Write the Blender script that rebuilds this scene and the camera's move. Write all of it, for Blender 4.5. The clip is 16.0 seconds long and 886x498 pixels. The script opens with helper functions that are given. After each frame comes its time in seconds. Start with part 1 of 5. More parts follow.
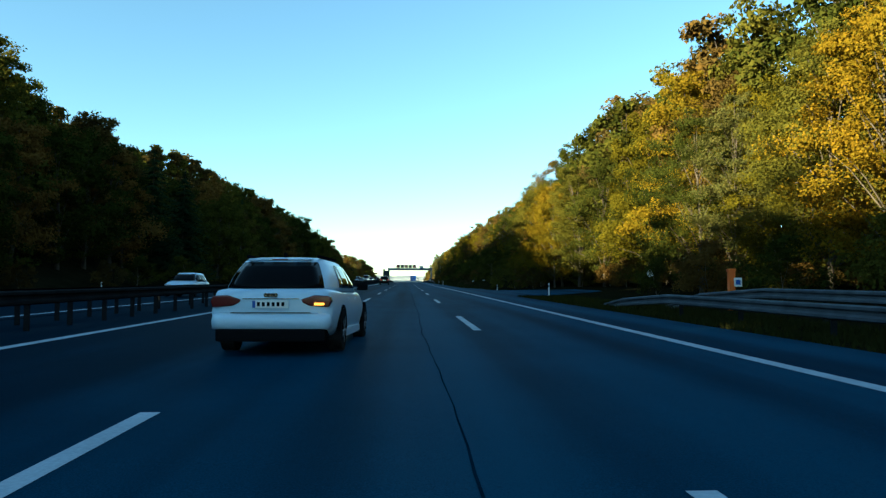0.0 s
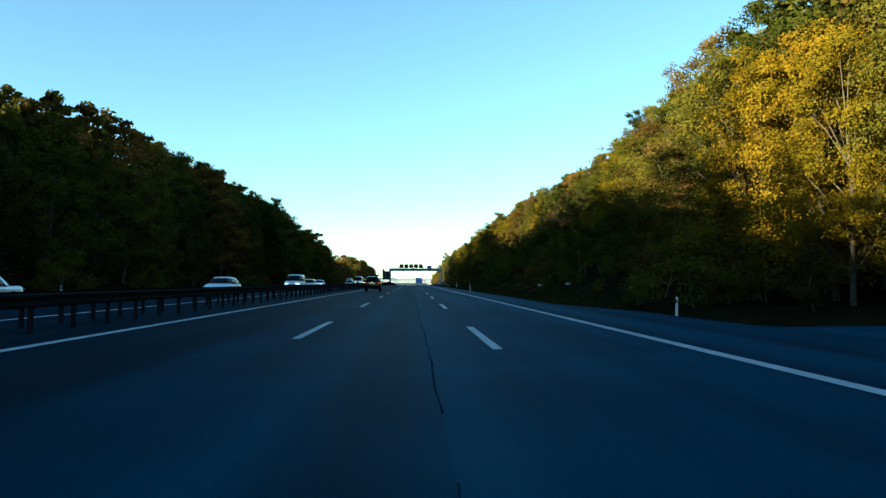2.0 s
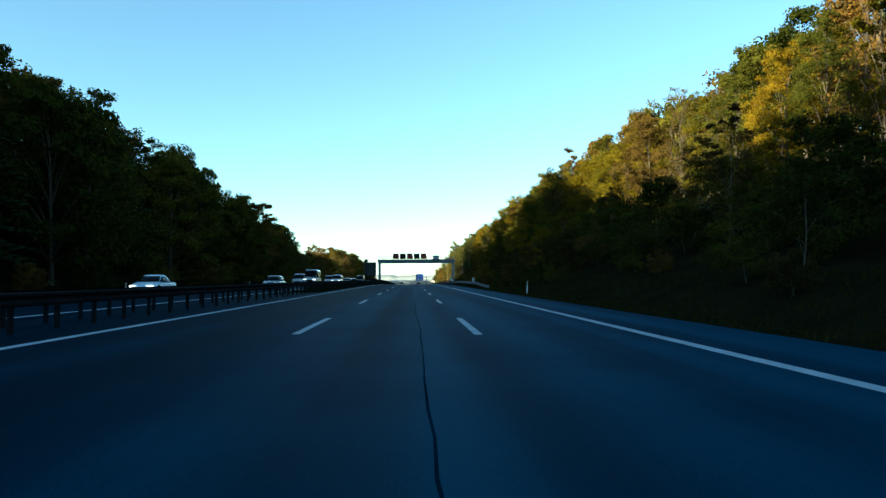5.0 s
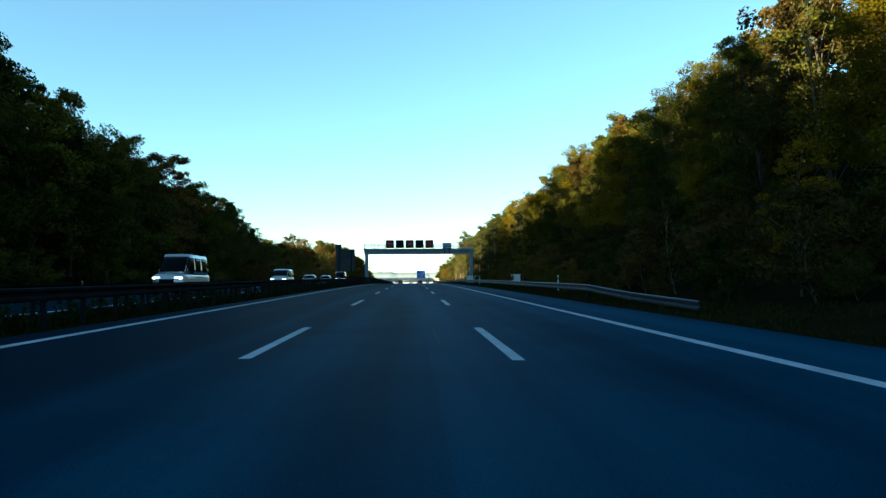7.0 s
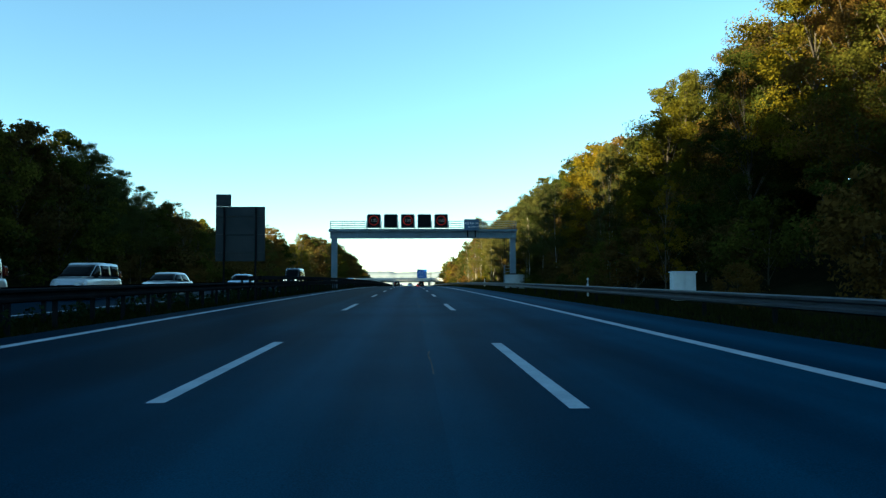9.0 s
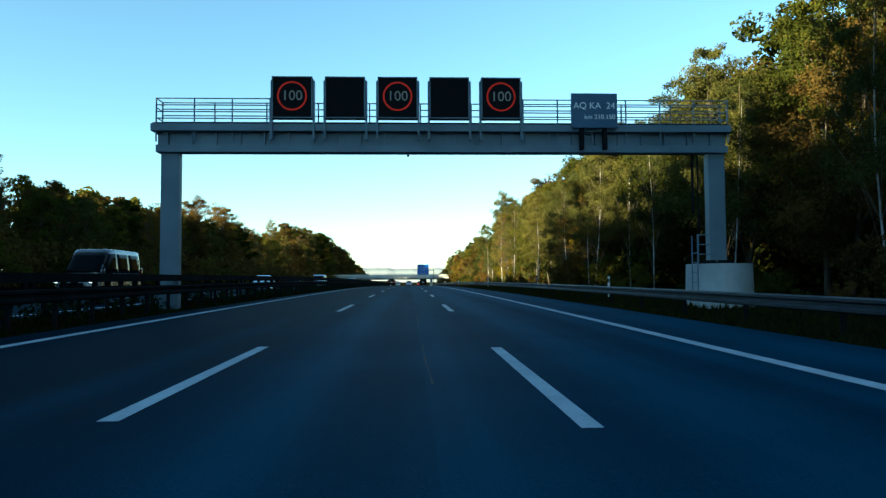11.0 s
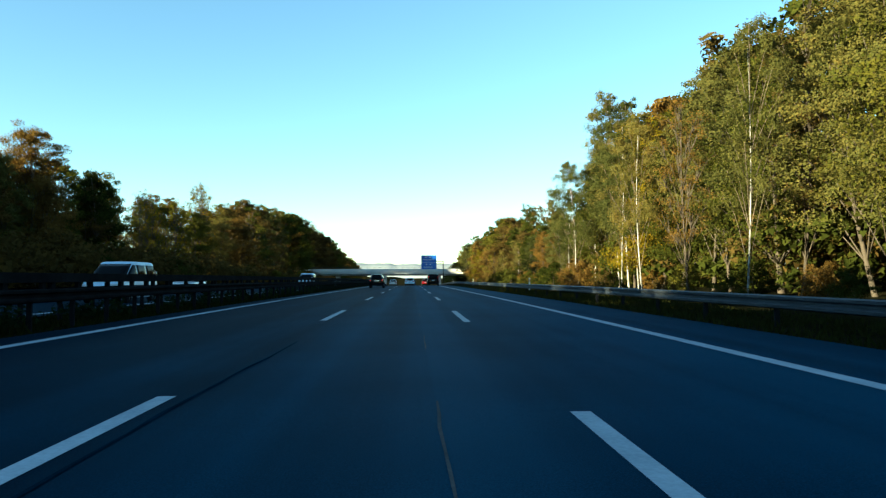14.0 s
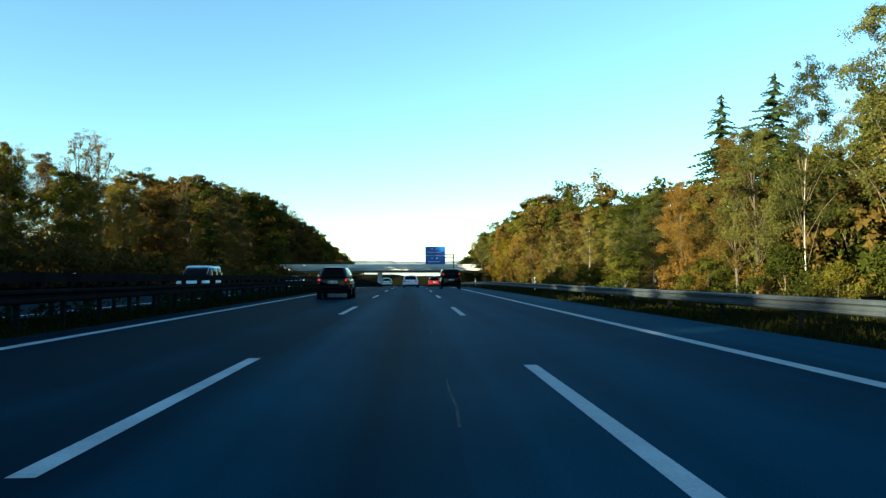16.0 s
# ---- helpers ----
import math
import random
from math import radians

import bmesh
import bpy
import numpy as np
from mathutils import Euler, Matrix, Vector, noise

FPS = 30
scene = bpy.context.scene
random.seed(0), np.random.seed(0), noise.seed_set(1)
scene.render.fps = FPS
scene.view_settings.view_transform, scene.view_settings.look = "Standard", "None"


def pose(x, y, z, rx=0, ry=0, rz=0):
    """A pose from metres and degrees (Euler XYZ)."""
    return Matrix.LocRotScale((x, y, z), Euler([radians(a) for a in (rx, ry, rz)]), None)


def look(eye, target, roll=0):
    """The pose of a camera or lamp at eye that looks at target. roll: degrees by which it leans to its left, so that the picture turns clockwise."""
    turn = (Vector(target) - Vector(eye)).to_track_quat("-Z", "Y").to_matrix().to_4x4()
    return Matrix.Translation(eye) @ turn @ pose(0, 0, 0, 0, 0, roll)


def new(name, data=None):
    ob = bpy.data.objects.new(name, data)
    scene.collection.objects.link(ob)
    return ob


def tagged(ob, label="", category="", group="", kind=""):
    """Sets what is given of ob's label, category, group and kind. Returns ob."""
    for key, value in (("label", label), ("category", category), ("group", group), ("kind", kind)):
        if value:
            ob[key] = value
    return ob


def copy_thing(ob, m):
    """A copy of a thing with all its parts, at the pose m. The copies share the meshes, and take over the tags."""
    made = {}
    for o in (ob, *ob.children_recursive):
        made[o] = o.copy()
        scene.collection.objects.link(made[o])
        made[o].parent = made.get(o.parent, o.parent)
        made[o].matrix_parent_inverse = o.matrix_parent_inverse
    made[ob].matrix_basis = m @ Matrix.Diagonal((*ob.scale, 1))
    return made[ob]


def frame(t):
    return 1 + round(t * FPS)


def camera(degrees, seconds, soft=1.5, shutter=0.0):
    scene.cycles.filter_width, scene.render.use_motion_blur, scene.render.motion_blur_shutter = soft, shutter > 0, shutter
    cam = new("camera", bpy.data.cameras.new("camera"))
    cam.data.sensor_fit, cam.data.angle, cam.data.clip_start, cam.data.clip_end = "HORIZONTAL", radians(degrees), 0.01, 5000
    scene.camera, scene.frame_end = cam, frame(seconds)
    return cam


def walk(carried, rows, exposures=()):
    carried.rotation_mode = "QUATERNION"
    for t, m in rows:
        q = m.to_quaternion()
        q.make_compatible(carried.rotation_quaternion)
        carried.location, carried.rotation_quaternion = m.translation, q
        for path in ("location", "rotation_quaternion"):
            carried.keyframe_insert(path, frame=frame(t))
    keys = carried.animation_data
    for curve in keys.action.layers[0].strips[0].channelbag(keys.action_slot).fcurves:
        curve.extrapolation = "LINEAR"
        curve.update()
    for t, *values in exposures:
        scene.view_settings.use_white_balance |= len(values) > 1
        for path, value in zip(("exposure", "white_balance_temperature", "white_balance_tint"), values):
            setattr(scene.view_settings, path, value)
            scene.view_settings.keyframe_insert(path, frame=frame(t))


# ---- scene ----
cam = camera(62.76, 16.0, soft=1.35)
EYE = 1.108
BEND = 8.5e-5  # the carriageway climbs, and the climb eases towards a crest at 442 m


def road_slope(y):
    return BEND * (442 - min(442, max(250, y)))


def road_z(y):
    """Height of the carriageway: a climb, a long soft crest, then a dip."""
    if y < 250:
        return -BEND * 192 ** 2 / 2 - BEND * 192 * (250 - y)
    if y < 442:
        return -BEND * (442 - y) ** 2 / 2
    if y < 500:
        return 0.0
    if y < 640:
        return -((y - 500) ** 2) / 10316
    return -1.9 - 2.6 * (1 - math.exp(-(y - 640) / 95))


PATH = [  # seconds, x, y, pitch up, roll, yaw
    (0.0, -0.160, -2.03, 2.39, -0.03, -2.86),
    (0.5, -0.065, 12.58, 2.31, 0.01, -2.80),
    (1.0, -0.009, 27.21, 2.32, 0.05, -2.59),
    (1.5, 0.007, 41.60, 2.50, -0.03, -2.46),
    (2.0, -0.025, 55.84, 2.58, 0.06, -2.44),
    (2.5, -0.050, 70.18, 2.49, 0.11, -2.58),
    (3.0, -0.017, 84.68, 2.42, 0.22, -2.58),
    (3.5, 0.033, 99.26, 2.35, 0.33, -2.57),
    (4.0, 0.063, 113.86, 2.32, 0.48, -2.48),
    (4.5, 0.072, 128.64, 2.38, 0.34, -2.48),
    (5.0, 0.064, 143.45, 2.33, 0.32, -2.48),
    (5.5, 0.046, 158.24, 2.27, 0.32, -2.48),
    (6.0, 0.023, 173.00, 2.22, 0.31, -2.48),
    (6.5, 0.000, 187.69, 2.17, 0.32, -2.47),
    (7.0, -0.015, 202.28, 2.12, 0.33, -2.47),
    (7.5, -0.019, 216.75, 2.11, 0.28, -2.51),
    (8.0, -0.020, 231.14, 2.10, 0.24, -2.54),
    (8.5, -0.029, 245.50, 2.15, 0.25, -2.52),
    (9.0, -0.021, 259.71, 2.14, 0.26, -2.52),
    (9.5, -0.002, 273.73, 2.12, 0.27, -2.53),
    (10.0, 0.023, 287.56, 2.11, 0.29, -2.54),
    (10.5, 0.049, 301.19, 2.10, 0.31, -2.54),
    (10.8, 0.060, 309.23, 2.09, 0.35, -2.55),
    (11.0, 0.064, 314.50, 2.13, 0.36, -2.57),
    (11.5, 0.060, 327.40, 2.22, 0.35, -2.53),
    (12.0, 0.045, 340.37, 2.13, 0.27, -2.53),
    (12.5, 0.023, 353.34, 2.23, 0.27, -2.48),
    (13.0, 0.020, 366.40, 2.30, 0.15, -2.44),
    (13.5, 0.019, 379.12, 2.18, 0.26, -2.46),
    (14.0, 0.008, 391.83, 2.18, 0.22, -2.47),
    (14.5, -0.014, 404.63, 2.17, 0.18, -2.48),
    (15.0, -0.052, 417.61, 2.16, 0.14, -2.41),
    (15.5, -0.068, 430.24, 2.17, 0.08, -2.47),
    (16.0, -0.097, 442.60, 2.25, 0.17, -2.39),
]
walk(cam, [(t, pose(x, y, EYE + road_z(y), 90 + up + math.degrees(road_slope(y)), roll, yaw)) for t, x, y, up, roll, yaw in PATH],
     [(0, 2.71, 5430, -16), (16, 2.71, 5430, -16)])
# the cool white balance is the film camera's own; some colours add skylight blue

# ---------- world, sun ----------
SUN_EL, SUN_TO = 11.5, Vector((-0.87, -0.5, 0)).normalized()
world = bpy.data.worlds.new("sky")
scene.world = world
world.use_nodes = True
wn = world.node_tree
sky = wn.nodes.new("ShaderNodeTexSky")
sky.sky_type, sky.sun_disc = "NISHITA", False
sky.sun_elevation = radians(SUN_EL)
sky.sun_rotation = math.atan2(SUN_TO.x, SUN_TO.y)
sky.altitude, sky.air_density, sky.dust_density, sky.ozone_density = 300, 1.0, 0.0, 1.35
wn.links.new(sky.outputs[0], wn.nodes["Background"].inputs[0])
wn.nodes["Background"].inputs[1].default_value = 0.05
sun = new("sun", bpy.data.lights.new("sun", "SUN"))
sun.data.energy, sun.data.angle, sun.data.color = 5.0, radians(0.5), (1.0, 0.74, 0.44)
to_sun = Vector((SUN_TO.x * math.cos(radians(SUN_EL)), SUN_TO.y * math.cos(radians(SUN_EL)), math.sin(radians(SUN_EL))))
sun.matrix_world = look((-200, -100, 120), Vector((-200, -100, 120)) - to_sun)

# ---------- materials ----------


def material(name, rough=0.8, metal=0.0):
    m = bpy.data.materials.new(name)
    m.use_nodes = True
    b = m.node_tree.nodes["Principled BSDF"]
    b.inputs["Roughness"].default_value, b.inputs["Metallic"].default_value = rough, metal
    b.inputs["Specular IOR Level"].default_value = 0.5 if rough < 0.45 else 0.12 if rough < 0.6 else 0.0  # coarse and matt surfaces scarcely shine
    return m, m.node_tree, b


def node(nt, kind, **kw):
    n = nt.nodes.new(kind)
    for k, val in kw.items():
        n.inputs[k].default_value = val
    return n


def ramp(nt, fac, stops):
    r = nt.nodes.new("ShaderNodeValToRGB")
    e = r.color_ramp.elements
    while len(e) < len(stops):
        e.new(0.5)
    for el, (p, c) in zip(e, stops):
        el.position, el.color = p, (*c, 1)
    nt.links.new(fac, r.inputs[0])
    return r.outputs[0]


def mottled(name, dark, light, scale=3.0, fine=40.0, rough=0.8, metal=0.0, bump=0.15, dist=0.02):
    """A surface whose colour drifts between two tones at a coarse and a fine scale, with relief."""
    m, nt, b = material(name, rough, metal)
    tc = nt.nodes.new("ShaderNodeTexCoord")
    n1 = node(nt, "ShaderNodeTexNoise", Scale=scale, Detail=5.0)
    n2 = node(nt, "ShaderNodeTexNoise", Scale=fine, Detail=3.0)
    for n in (n1, n2):
        nt.links.new(tc.outputs["Object"], n.inputs["Vector"])
    mix = nt.nodes.new("ShaderNodeMath")
    mix.operation = "MULTIPLY_ADD"
    mix.inputs[1].default_value = 0.6
    nt.links.new(n1.outputs[0], mix.inputs[0])
    half = nt.nodes.new("ShaderNodeMath")
    half.operation = "MULTIPLY"
    half.inputs[1].default_value = 0.4
    nt.links.new(n2.outputs[0], half.inputs[0])
    nt.links.new(half.outputs[0], mix.inputs[2])
    nt.links.new(ramp(nt, mix.outputs[0], [(0.3, dark), (0.7, light)]), b.inputs["Base Color"])
    bp = node(nt, "ShaderNodeBump", Strength=bump, Distance=dist)
    nt.links.new(n2.outputs[0], bp.inputs["Height"])
    nt.links.new(bp.outputs[0], b.inputs["Normal"])
    return m


def plain(name, col, rough=0.5, metal=0.0, coat=0.0, emit=0.0):
    m, nt, b = material(name, rough, metal)
    b.inputs["Base Color"].default_value = (*col, 1)
    b.inputs["Coat Weight"].default_value = coat
    if emit:
        b.inputs["Emission Color"].default_value = (*col, 1)
        b.inputs["Emission Strength"].default_value = emit
    return m


def asphalt_material():
    m, nt, b = material("asphalt", 0.85)
    tc = nt.nodes.new("ShaderNodeTexCoord")
    mp = nt.nodes.new("ShaderNodeMapping")
    mp.inputs["Scale"].default_value = (0.75, 0.012, 1)
    nt.links.new(tc.outputs["Object"], mp.inputs[0])
    streak = node(nt, "ShaderNodeTexNoise", Scale=1.0, Detail=4.0)
    nt.links.new(mp.outputs[0], streak.inputs["Vector"])
    patch = node(nt, "ShaderNodeTexNoise", Scale=0.35, Detail=4.0)
    grain = node(nt, "ShaderNodeTexNoise", Scale=90.0, Detail=2.0)
    for n in (patch, grain):
        nt.links.new(tc.outputs["Object"], n.inputs["Vector"])
    a1 = nt.nodes.new("ShaderNodeMath")
    a1.operation = "MULTIPLY_ADD"
    a1.inputs[1].default_value = 0.35
    nt.links.new(patch.outputs[0], a1.inputs[0])
    nt.links.new(streak.outputs[0], a1.inputs[2])
    a2 = nt.nodes.new("ShaderNodeMath")
    a2.operation = "MULTIPLY_ADD"
    a2.inputs[1].default_value = 0.75
    nt.links.new(grain.outputs[0], a2.inputs[0])
    nt.links.new(a1.outputs[0], a2.inputs[2])
    # paler wheel tracks, tyre wear with its sheen in the colour: two per 3.66 m lane
    sep = nt.nodes.new("ShaderNodeSeparateXYZ")
    nt.links.new(tc.outputs["Object"], sep.inputs[0])
    ph = nt.nodes.new("ShaderNodeMath")
    ph.operation = "MULTIPLY_ADD"
    ph.inputs[1].default_value, ph.inputs[2].default_value = math.tau / 1.83, 0.447 * math.tau / 1.83
    nt.links.new(sep.outputs[0], ph.inputs[0])
    co = nt.nodes.new("ShaderNodeMath")
    co.operation = "COSINE"
    nt.links.new(ph.outputs[0], co.inputs[0])
    a3 = nt.nodes.new("ShaderNodeMath")
    a3.operation = "MULTIPLY_ADD"
    a3.inputs[1].default_value = -0.065
    nt.links.new(co.outputs[0], a3.inputs[0])
    nt.links.new(a2.outputs[0], a3.inputs[2])
    # the road was laid in two passes: the outer one is a little paler
    gt = nt.nodes.new("ShaderNodeMath")
    gt.operation = "GREATER_THAN"
    gt.inputs[1].default_value = 0.22
    nt.links.new(sep.outputs[0], gt.inputs[0])
    a4 = nt.nodes.new("ShaderNodeMath")
    a4.operation = "MULTIPLY_ADD"
    a4.inputs[1].default_value = 0.07
    nt.links.new(gt.outputs[0], a4.inputs[0])
    nt.links.new(a3.outputs[0], a4.inputs[2])
    # the lens's darker left side is put into the colour, across the fast lane
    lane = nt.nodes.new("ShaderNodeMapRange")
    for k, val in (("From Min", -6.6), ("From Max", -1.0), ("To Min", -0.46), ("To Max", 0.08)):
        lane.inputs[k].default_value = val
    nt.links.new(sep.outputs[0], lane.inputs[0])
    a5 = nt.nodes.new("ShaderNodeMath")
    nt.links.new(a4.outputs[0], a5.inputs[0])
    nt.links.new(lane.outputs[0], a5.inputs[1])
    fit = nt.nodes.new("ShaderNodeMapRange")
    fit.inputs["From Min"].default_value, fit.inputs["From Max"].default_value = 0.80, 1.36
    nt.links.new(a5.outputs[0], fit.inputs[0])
    # blue skylight and the shade's darkness are put into the base colour
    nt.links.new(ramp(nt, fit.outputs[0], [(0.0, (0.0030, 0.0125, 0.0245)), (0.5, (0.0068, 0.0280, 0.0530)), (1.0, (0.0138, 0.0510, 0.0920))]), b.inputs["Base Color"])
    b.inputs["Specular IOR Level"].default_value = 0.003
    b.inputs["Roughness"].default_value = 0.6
    bp = node(nt, "ShaderNodeBump", Strength=0.35, Distance=0.006)
    nt.links.new(grain.outputs[0], bp.inputs["Height"])
    nt.links.new(bp.outputs[0], b.inputs["Normal"])
    return m


def leaf_material(name, stops, trans=0.27):
    """Leaves: the colour goes by the tree and by the leaf; light comes through the blade."""
    m, nt, b = material(name, 0.8)
    info, geo = nt.nodes.new("ShaderNodeObjectInfo"), nt.nodes.new("ShaderNodeNewGeometry")
    tc = nt.nodes.new("ShaderNodeTexCoord")
    big = node(nt, "ShaderNodeTexNoise", Scale=0.35, Detail=2.0)
    nt.links.new(tc.outputs["Object"], big.inputs["Vector"])
    a = nt.nodes.new("ShaderNodeMath")
    a.operation = "MULTIPLY_ADD"
    a.inputs[1].default_value = 0.45
    nt.links.new(info.outputs["Random"], a.inputs[0])
    c = nt.nodes.new("ShaderNodeMath")
    c.operation = "MULTIPLY_ADD"
    c.inputs[1].default_value = 0.25
    nt.links.new(geo.outputs["Random Per Island"], c.inputs[0])
    d = nt.nodes.new("ShaderNodeMath")
    d.operation = "MULTIPLY"
    d.inputs[1].default_value = 0.35
    nt.links.new(big.outputs[0], d.inputs[0])
    nt.links.new(d.outputs[0], c.inputs[2])
    nt.links.new(c.outputs[0], a.inputs[2])
    col = ramp(nt, a.outputs[0], stops)
    nt.links.new(col, b.inputs["Base Color"])
    tr = nt.nodes.new("ShaderNodeBsdfTranslucent")
    nt.links.new(col, tr.inputs[0])
    ms = nt.nodes.new("ShaderNodeMixShader")
    ms.inputs[0].default_value = trans
    nt.links.new(b.outputs[0], ms.inputs[1])
    nt.links.new(tr.outputs[0], ms.inputs[2])
    nt.links.new(ms.outputs[0], nt.nodes["Material Output"].inputs[0])
    return m


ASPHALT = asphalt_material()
PAINT = mottled("road_paint", (0.27, 0.31, 0.35), (0.46, 0.51, 0.56), 1.5, 30, 0.6, 0, 0.2, 0.004)
TAR = mottled("tar_seam", (0.0025, 0.008, 0.014), (0.0060, 0.021, 0.039), 2, 40, 0.95)
SCRATCH = mottled("worn_seam", (0.05, 0.05, 0.05), (0.11, 0.11, 0.105), 3, 40, 0.8)
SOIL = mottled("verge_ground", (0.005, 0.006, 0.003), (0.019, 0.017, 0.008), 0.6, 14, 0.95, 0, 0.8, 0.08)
LITTER = mottled("bare_earth", (0.014, 0.009, 0.004), (0.050, 0.028, 0.012), 1.5, 20, 0.95, 0, 0.8, 0.06)
STEEL = mottled("galvanised_steel", (0.024, 0.029, 0.036), (0.062, 0.071, 0.084), 2, 60, 0.5, 0.3, 0.1, 0.003)
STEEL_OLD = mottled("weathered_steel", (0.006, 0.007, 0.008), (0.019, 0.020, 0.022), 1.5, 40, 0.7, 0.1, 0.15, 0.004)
# grey gantry paint with the blue of the skylight put into its colour
GANTRY = mottled("gantry_skylit_paint", (0.115, 0.150, 0.185), (0.185, 0.230, 0.275), 0.8, 25, 0.5, 0.2, 0.05, 0.003)
CONCRETE = mottled("concrete", (0.28, 0.29, 0.29), (0.46, 0.47, 0.47), 1.2, 35, 0.85, 0, 0.3, 0.01)
BRIDGE = mottled("bridge_concrete", (0.52, 0.50, 0.46), (0.72, 0.70, 0.66), 0.3, 6, 0.85, 0, 0.2, 0.02)
SIGN_BACK = mottled("sign_back", (0.020, 0.026, 0.031), (0.040, 0.048, 0.055), 1, 20, 0.5, 0.5, 0.05)
BLUE = mottled("sign_blue", (0.008, 0.06, 0.30), (0.014, 0.085, 0.38), 0.8, 12, 0.4)
GREY_BLUE = mottled("sign_grey_blue", (0.016, 0.058, 0.125), (0.028, 0.080, 0.160), 0.8, 12, 0.4)
WHITE = plain("white_marking", (0.55, 0.56, 0.57), 0.5)
REFLECT = plain("retroreflective_white", (0.85, 0.85, 0.85), 0.4)
BLACK = plain("matt_black", (0.012, 0.012, 0.013), 0.6)
LED_W = plain("led_white", (0.22, 0.21, 0.19), 0.5, emit=0.012)
LED_R = plain("led_red", (0.5, 0.02, 0.01), 0.5, emit=0.032)
POST_W = mottled("post_plastic", (0.62, 0.62, 0.60), (0.8, 0.8, 0.78), 3, 30, 0.5)
ORANGE = mottled("orange_plastic", (0.62, 0.12, 0.02), (0.75, 0.17, 0.03), 3, 30, 0.5)
BARK = mottled("bark", (0.03, 0.025, 0.02), (0.10, 0.08, 0.06), 2, 18, 0.9, 0, 0.6, 0.03)
BIRCH = mottled("birch_bark", (0.05, 0.045, 0.04), (0.50, 0.47, 0.42), 2.2, 9, 0.8, 0, 0.3, 0.01)
TWIG = mottled("twigs", (0.06, 0.05, 0.04), (0.16, 0.125, 0.09), 2, 15, 0.9)
GREEN = leaf_material("leaves_green", [(0.1, (0.009, 0.013, 0.003)), (0.45, (0.034, 0.039, 0.007)), (0.95, (0.114, 0.094, 0.013))])
# olive set lighter than GREEN: sunlight on the far stretch is put in
OLIVE_SUNLIT = leaf_material("leaves_olive_sunlit", [(0.1, (0.016, 0.021, 0.007)), (0.5, (0.054, 0.057, 0.016)), (0.75, (0.098, 0.084, 0.021)), (0.95, (0.150, 0.098, 0.022))])
GOLD = leaf_material("leaves_gold", [(0.1, (0.032, 0.034, 0.004)), (0.5, (0.104, 0.080, 0.006)), (0.95, (0.205, 0.114, 0.007))])
RUST = leaf_material("leaves_rust", [(0.1, (0.022, 0.020, 0.007)), (0.5, (0.070, 0.047, 0.013)), (0.95, (0.150, 0.080, 0.016))])
NEEDLE = leaf_material("needles", [(0.1, (0.009, 0.018, 0.008)), (0.9, (0.028, 0.040, 0.014))], 0.1)
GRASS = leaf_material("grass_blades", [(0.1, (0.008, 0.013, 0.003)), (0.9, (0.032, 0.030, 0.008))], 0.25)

# ---------- mesh helpers ----------


def mesh_object(name, verts, faces, mat, parent=None, smooth=False, label=""):
    me = bpy.data.meshes.new(name)
    me.from_pydata([tuple(p) for p in verts], [], faces)
    me.materials.append(mat)
    if smooth:
        me.polygons.foreach_set("use_smooth", [True] * len(me.polygons))
    me.update()
    ob = new(name, me)
    ob.parent = parent
    if label:
        tagged(ob, label)
    return ob


def part(name, bm, mat, parent=None, label="", smooth=False):
    me = bpy.data.meshes.new(name)
    bmesh.ops.recalc_face_normals(bm, faces=bm.faces)
    bm.to_mesh(me)
    bm.free()
    me.materials.append(mat)
    if smooth:
        me.polygons.foreach_set("use_smooth", [True] * len(me.polygons))
    ob = new(name, me)
    ob.parent = parent
    if label:
        tagged(ob, label)
    return ob


def thing(name, label, category, group="", kind="", at=(0, 0, 0), rz=0):
    ob = new(name)
    ob.matrix_world = pose(*at, 0, 0, rz)
    return tagged(ob, label, category, group, kind)


def add_box(bm, lo, hi, bevel=0.0):
    lo, hi = Vector(lo), Vector(hi)
    r = bmesh.ops.create_cube(bm, size=1, matrix=Matrix.LocRotScale((lo + hi) / 2, None, hi - lo))
    if bevel:
        edges = {e for v in r["verts"] for e in v.link_edges}
        bmesh.ops.bevel(bm, geom=list(edges), offset=bevel, segments=2, affect="EDGES", profile=0.7)
    return bm


def box(lo, hi, bevel=0.0):
    return add_box(bmesh.new(), lo, hi, bevel)


def add_tube(bm, a, b, r0, r1=None, seg=8, caps=True):
    a, b = Vector(a), Vector(b)
    q = (b - a).to_track_quat("Z", "Y")
    m = Matrix.LocRotScale((a + b) / 2, q, None)
    bmesh.ops.create_cone(bm, cap_ends=caps, segments=seg, radius1=r0, radius2=r0 if r1 is None else r1, depth=(b - a).length, matrix=m)
    return bm


def tube(a, b, r0, r1=None, seg=8):
    return add_tube(bmesh.new(), a, b, r0, r1, seg)


def sweep(name, outline, path, mat, parent, label=""):
    """Draws a closed outline of (x, z) along a path of (x, y, z)."""
    n, verts, faces = len(outline), [], []
    for px, py, pz in path:
        verts += [(px + ox, py, pz + oz) for ox, oz in outline]
    for i in range(len(path) - 1):
        for j in range(n):
            k = (j + 1) % n
            faces.append((i * n + j, i * n + k, (i + 1) * n + k, (i + 1) * n + j))
    faces.append(tuple(range(n)))
    faces.append(tuple(range((len(path) - 1) * n, len(path) * n))[::-1])
    return mesh_object(name, verts, faces, mat, parent, label=label)


def smooth01(a, b, v):
    u = min(1.0, max(0.0, (v - a) / (b - a)))
    return u * u * (3 - 2 * u)


# ---------- lie of the land ----------


def left_bank(y):
    return 2.0 + 8.5 * smooth01(0, 60, y) * (1 - smooth01(290, 370, y)) + 2.0 * smooth01(560, 640, y)


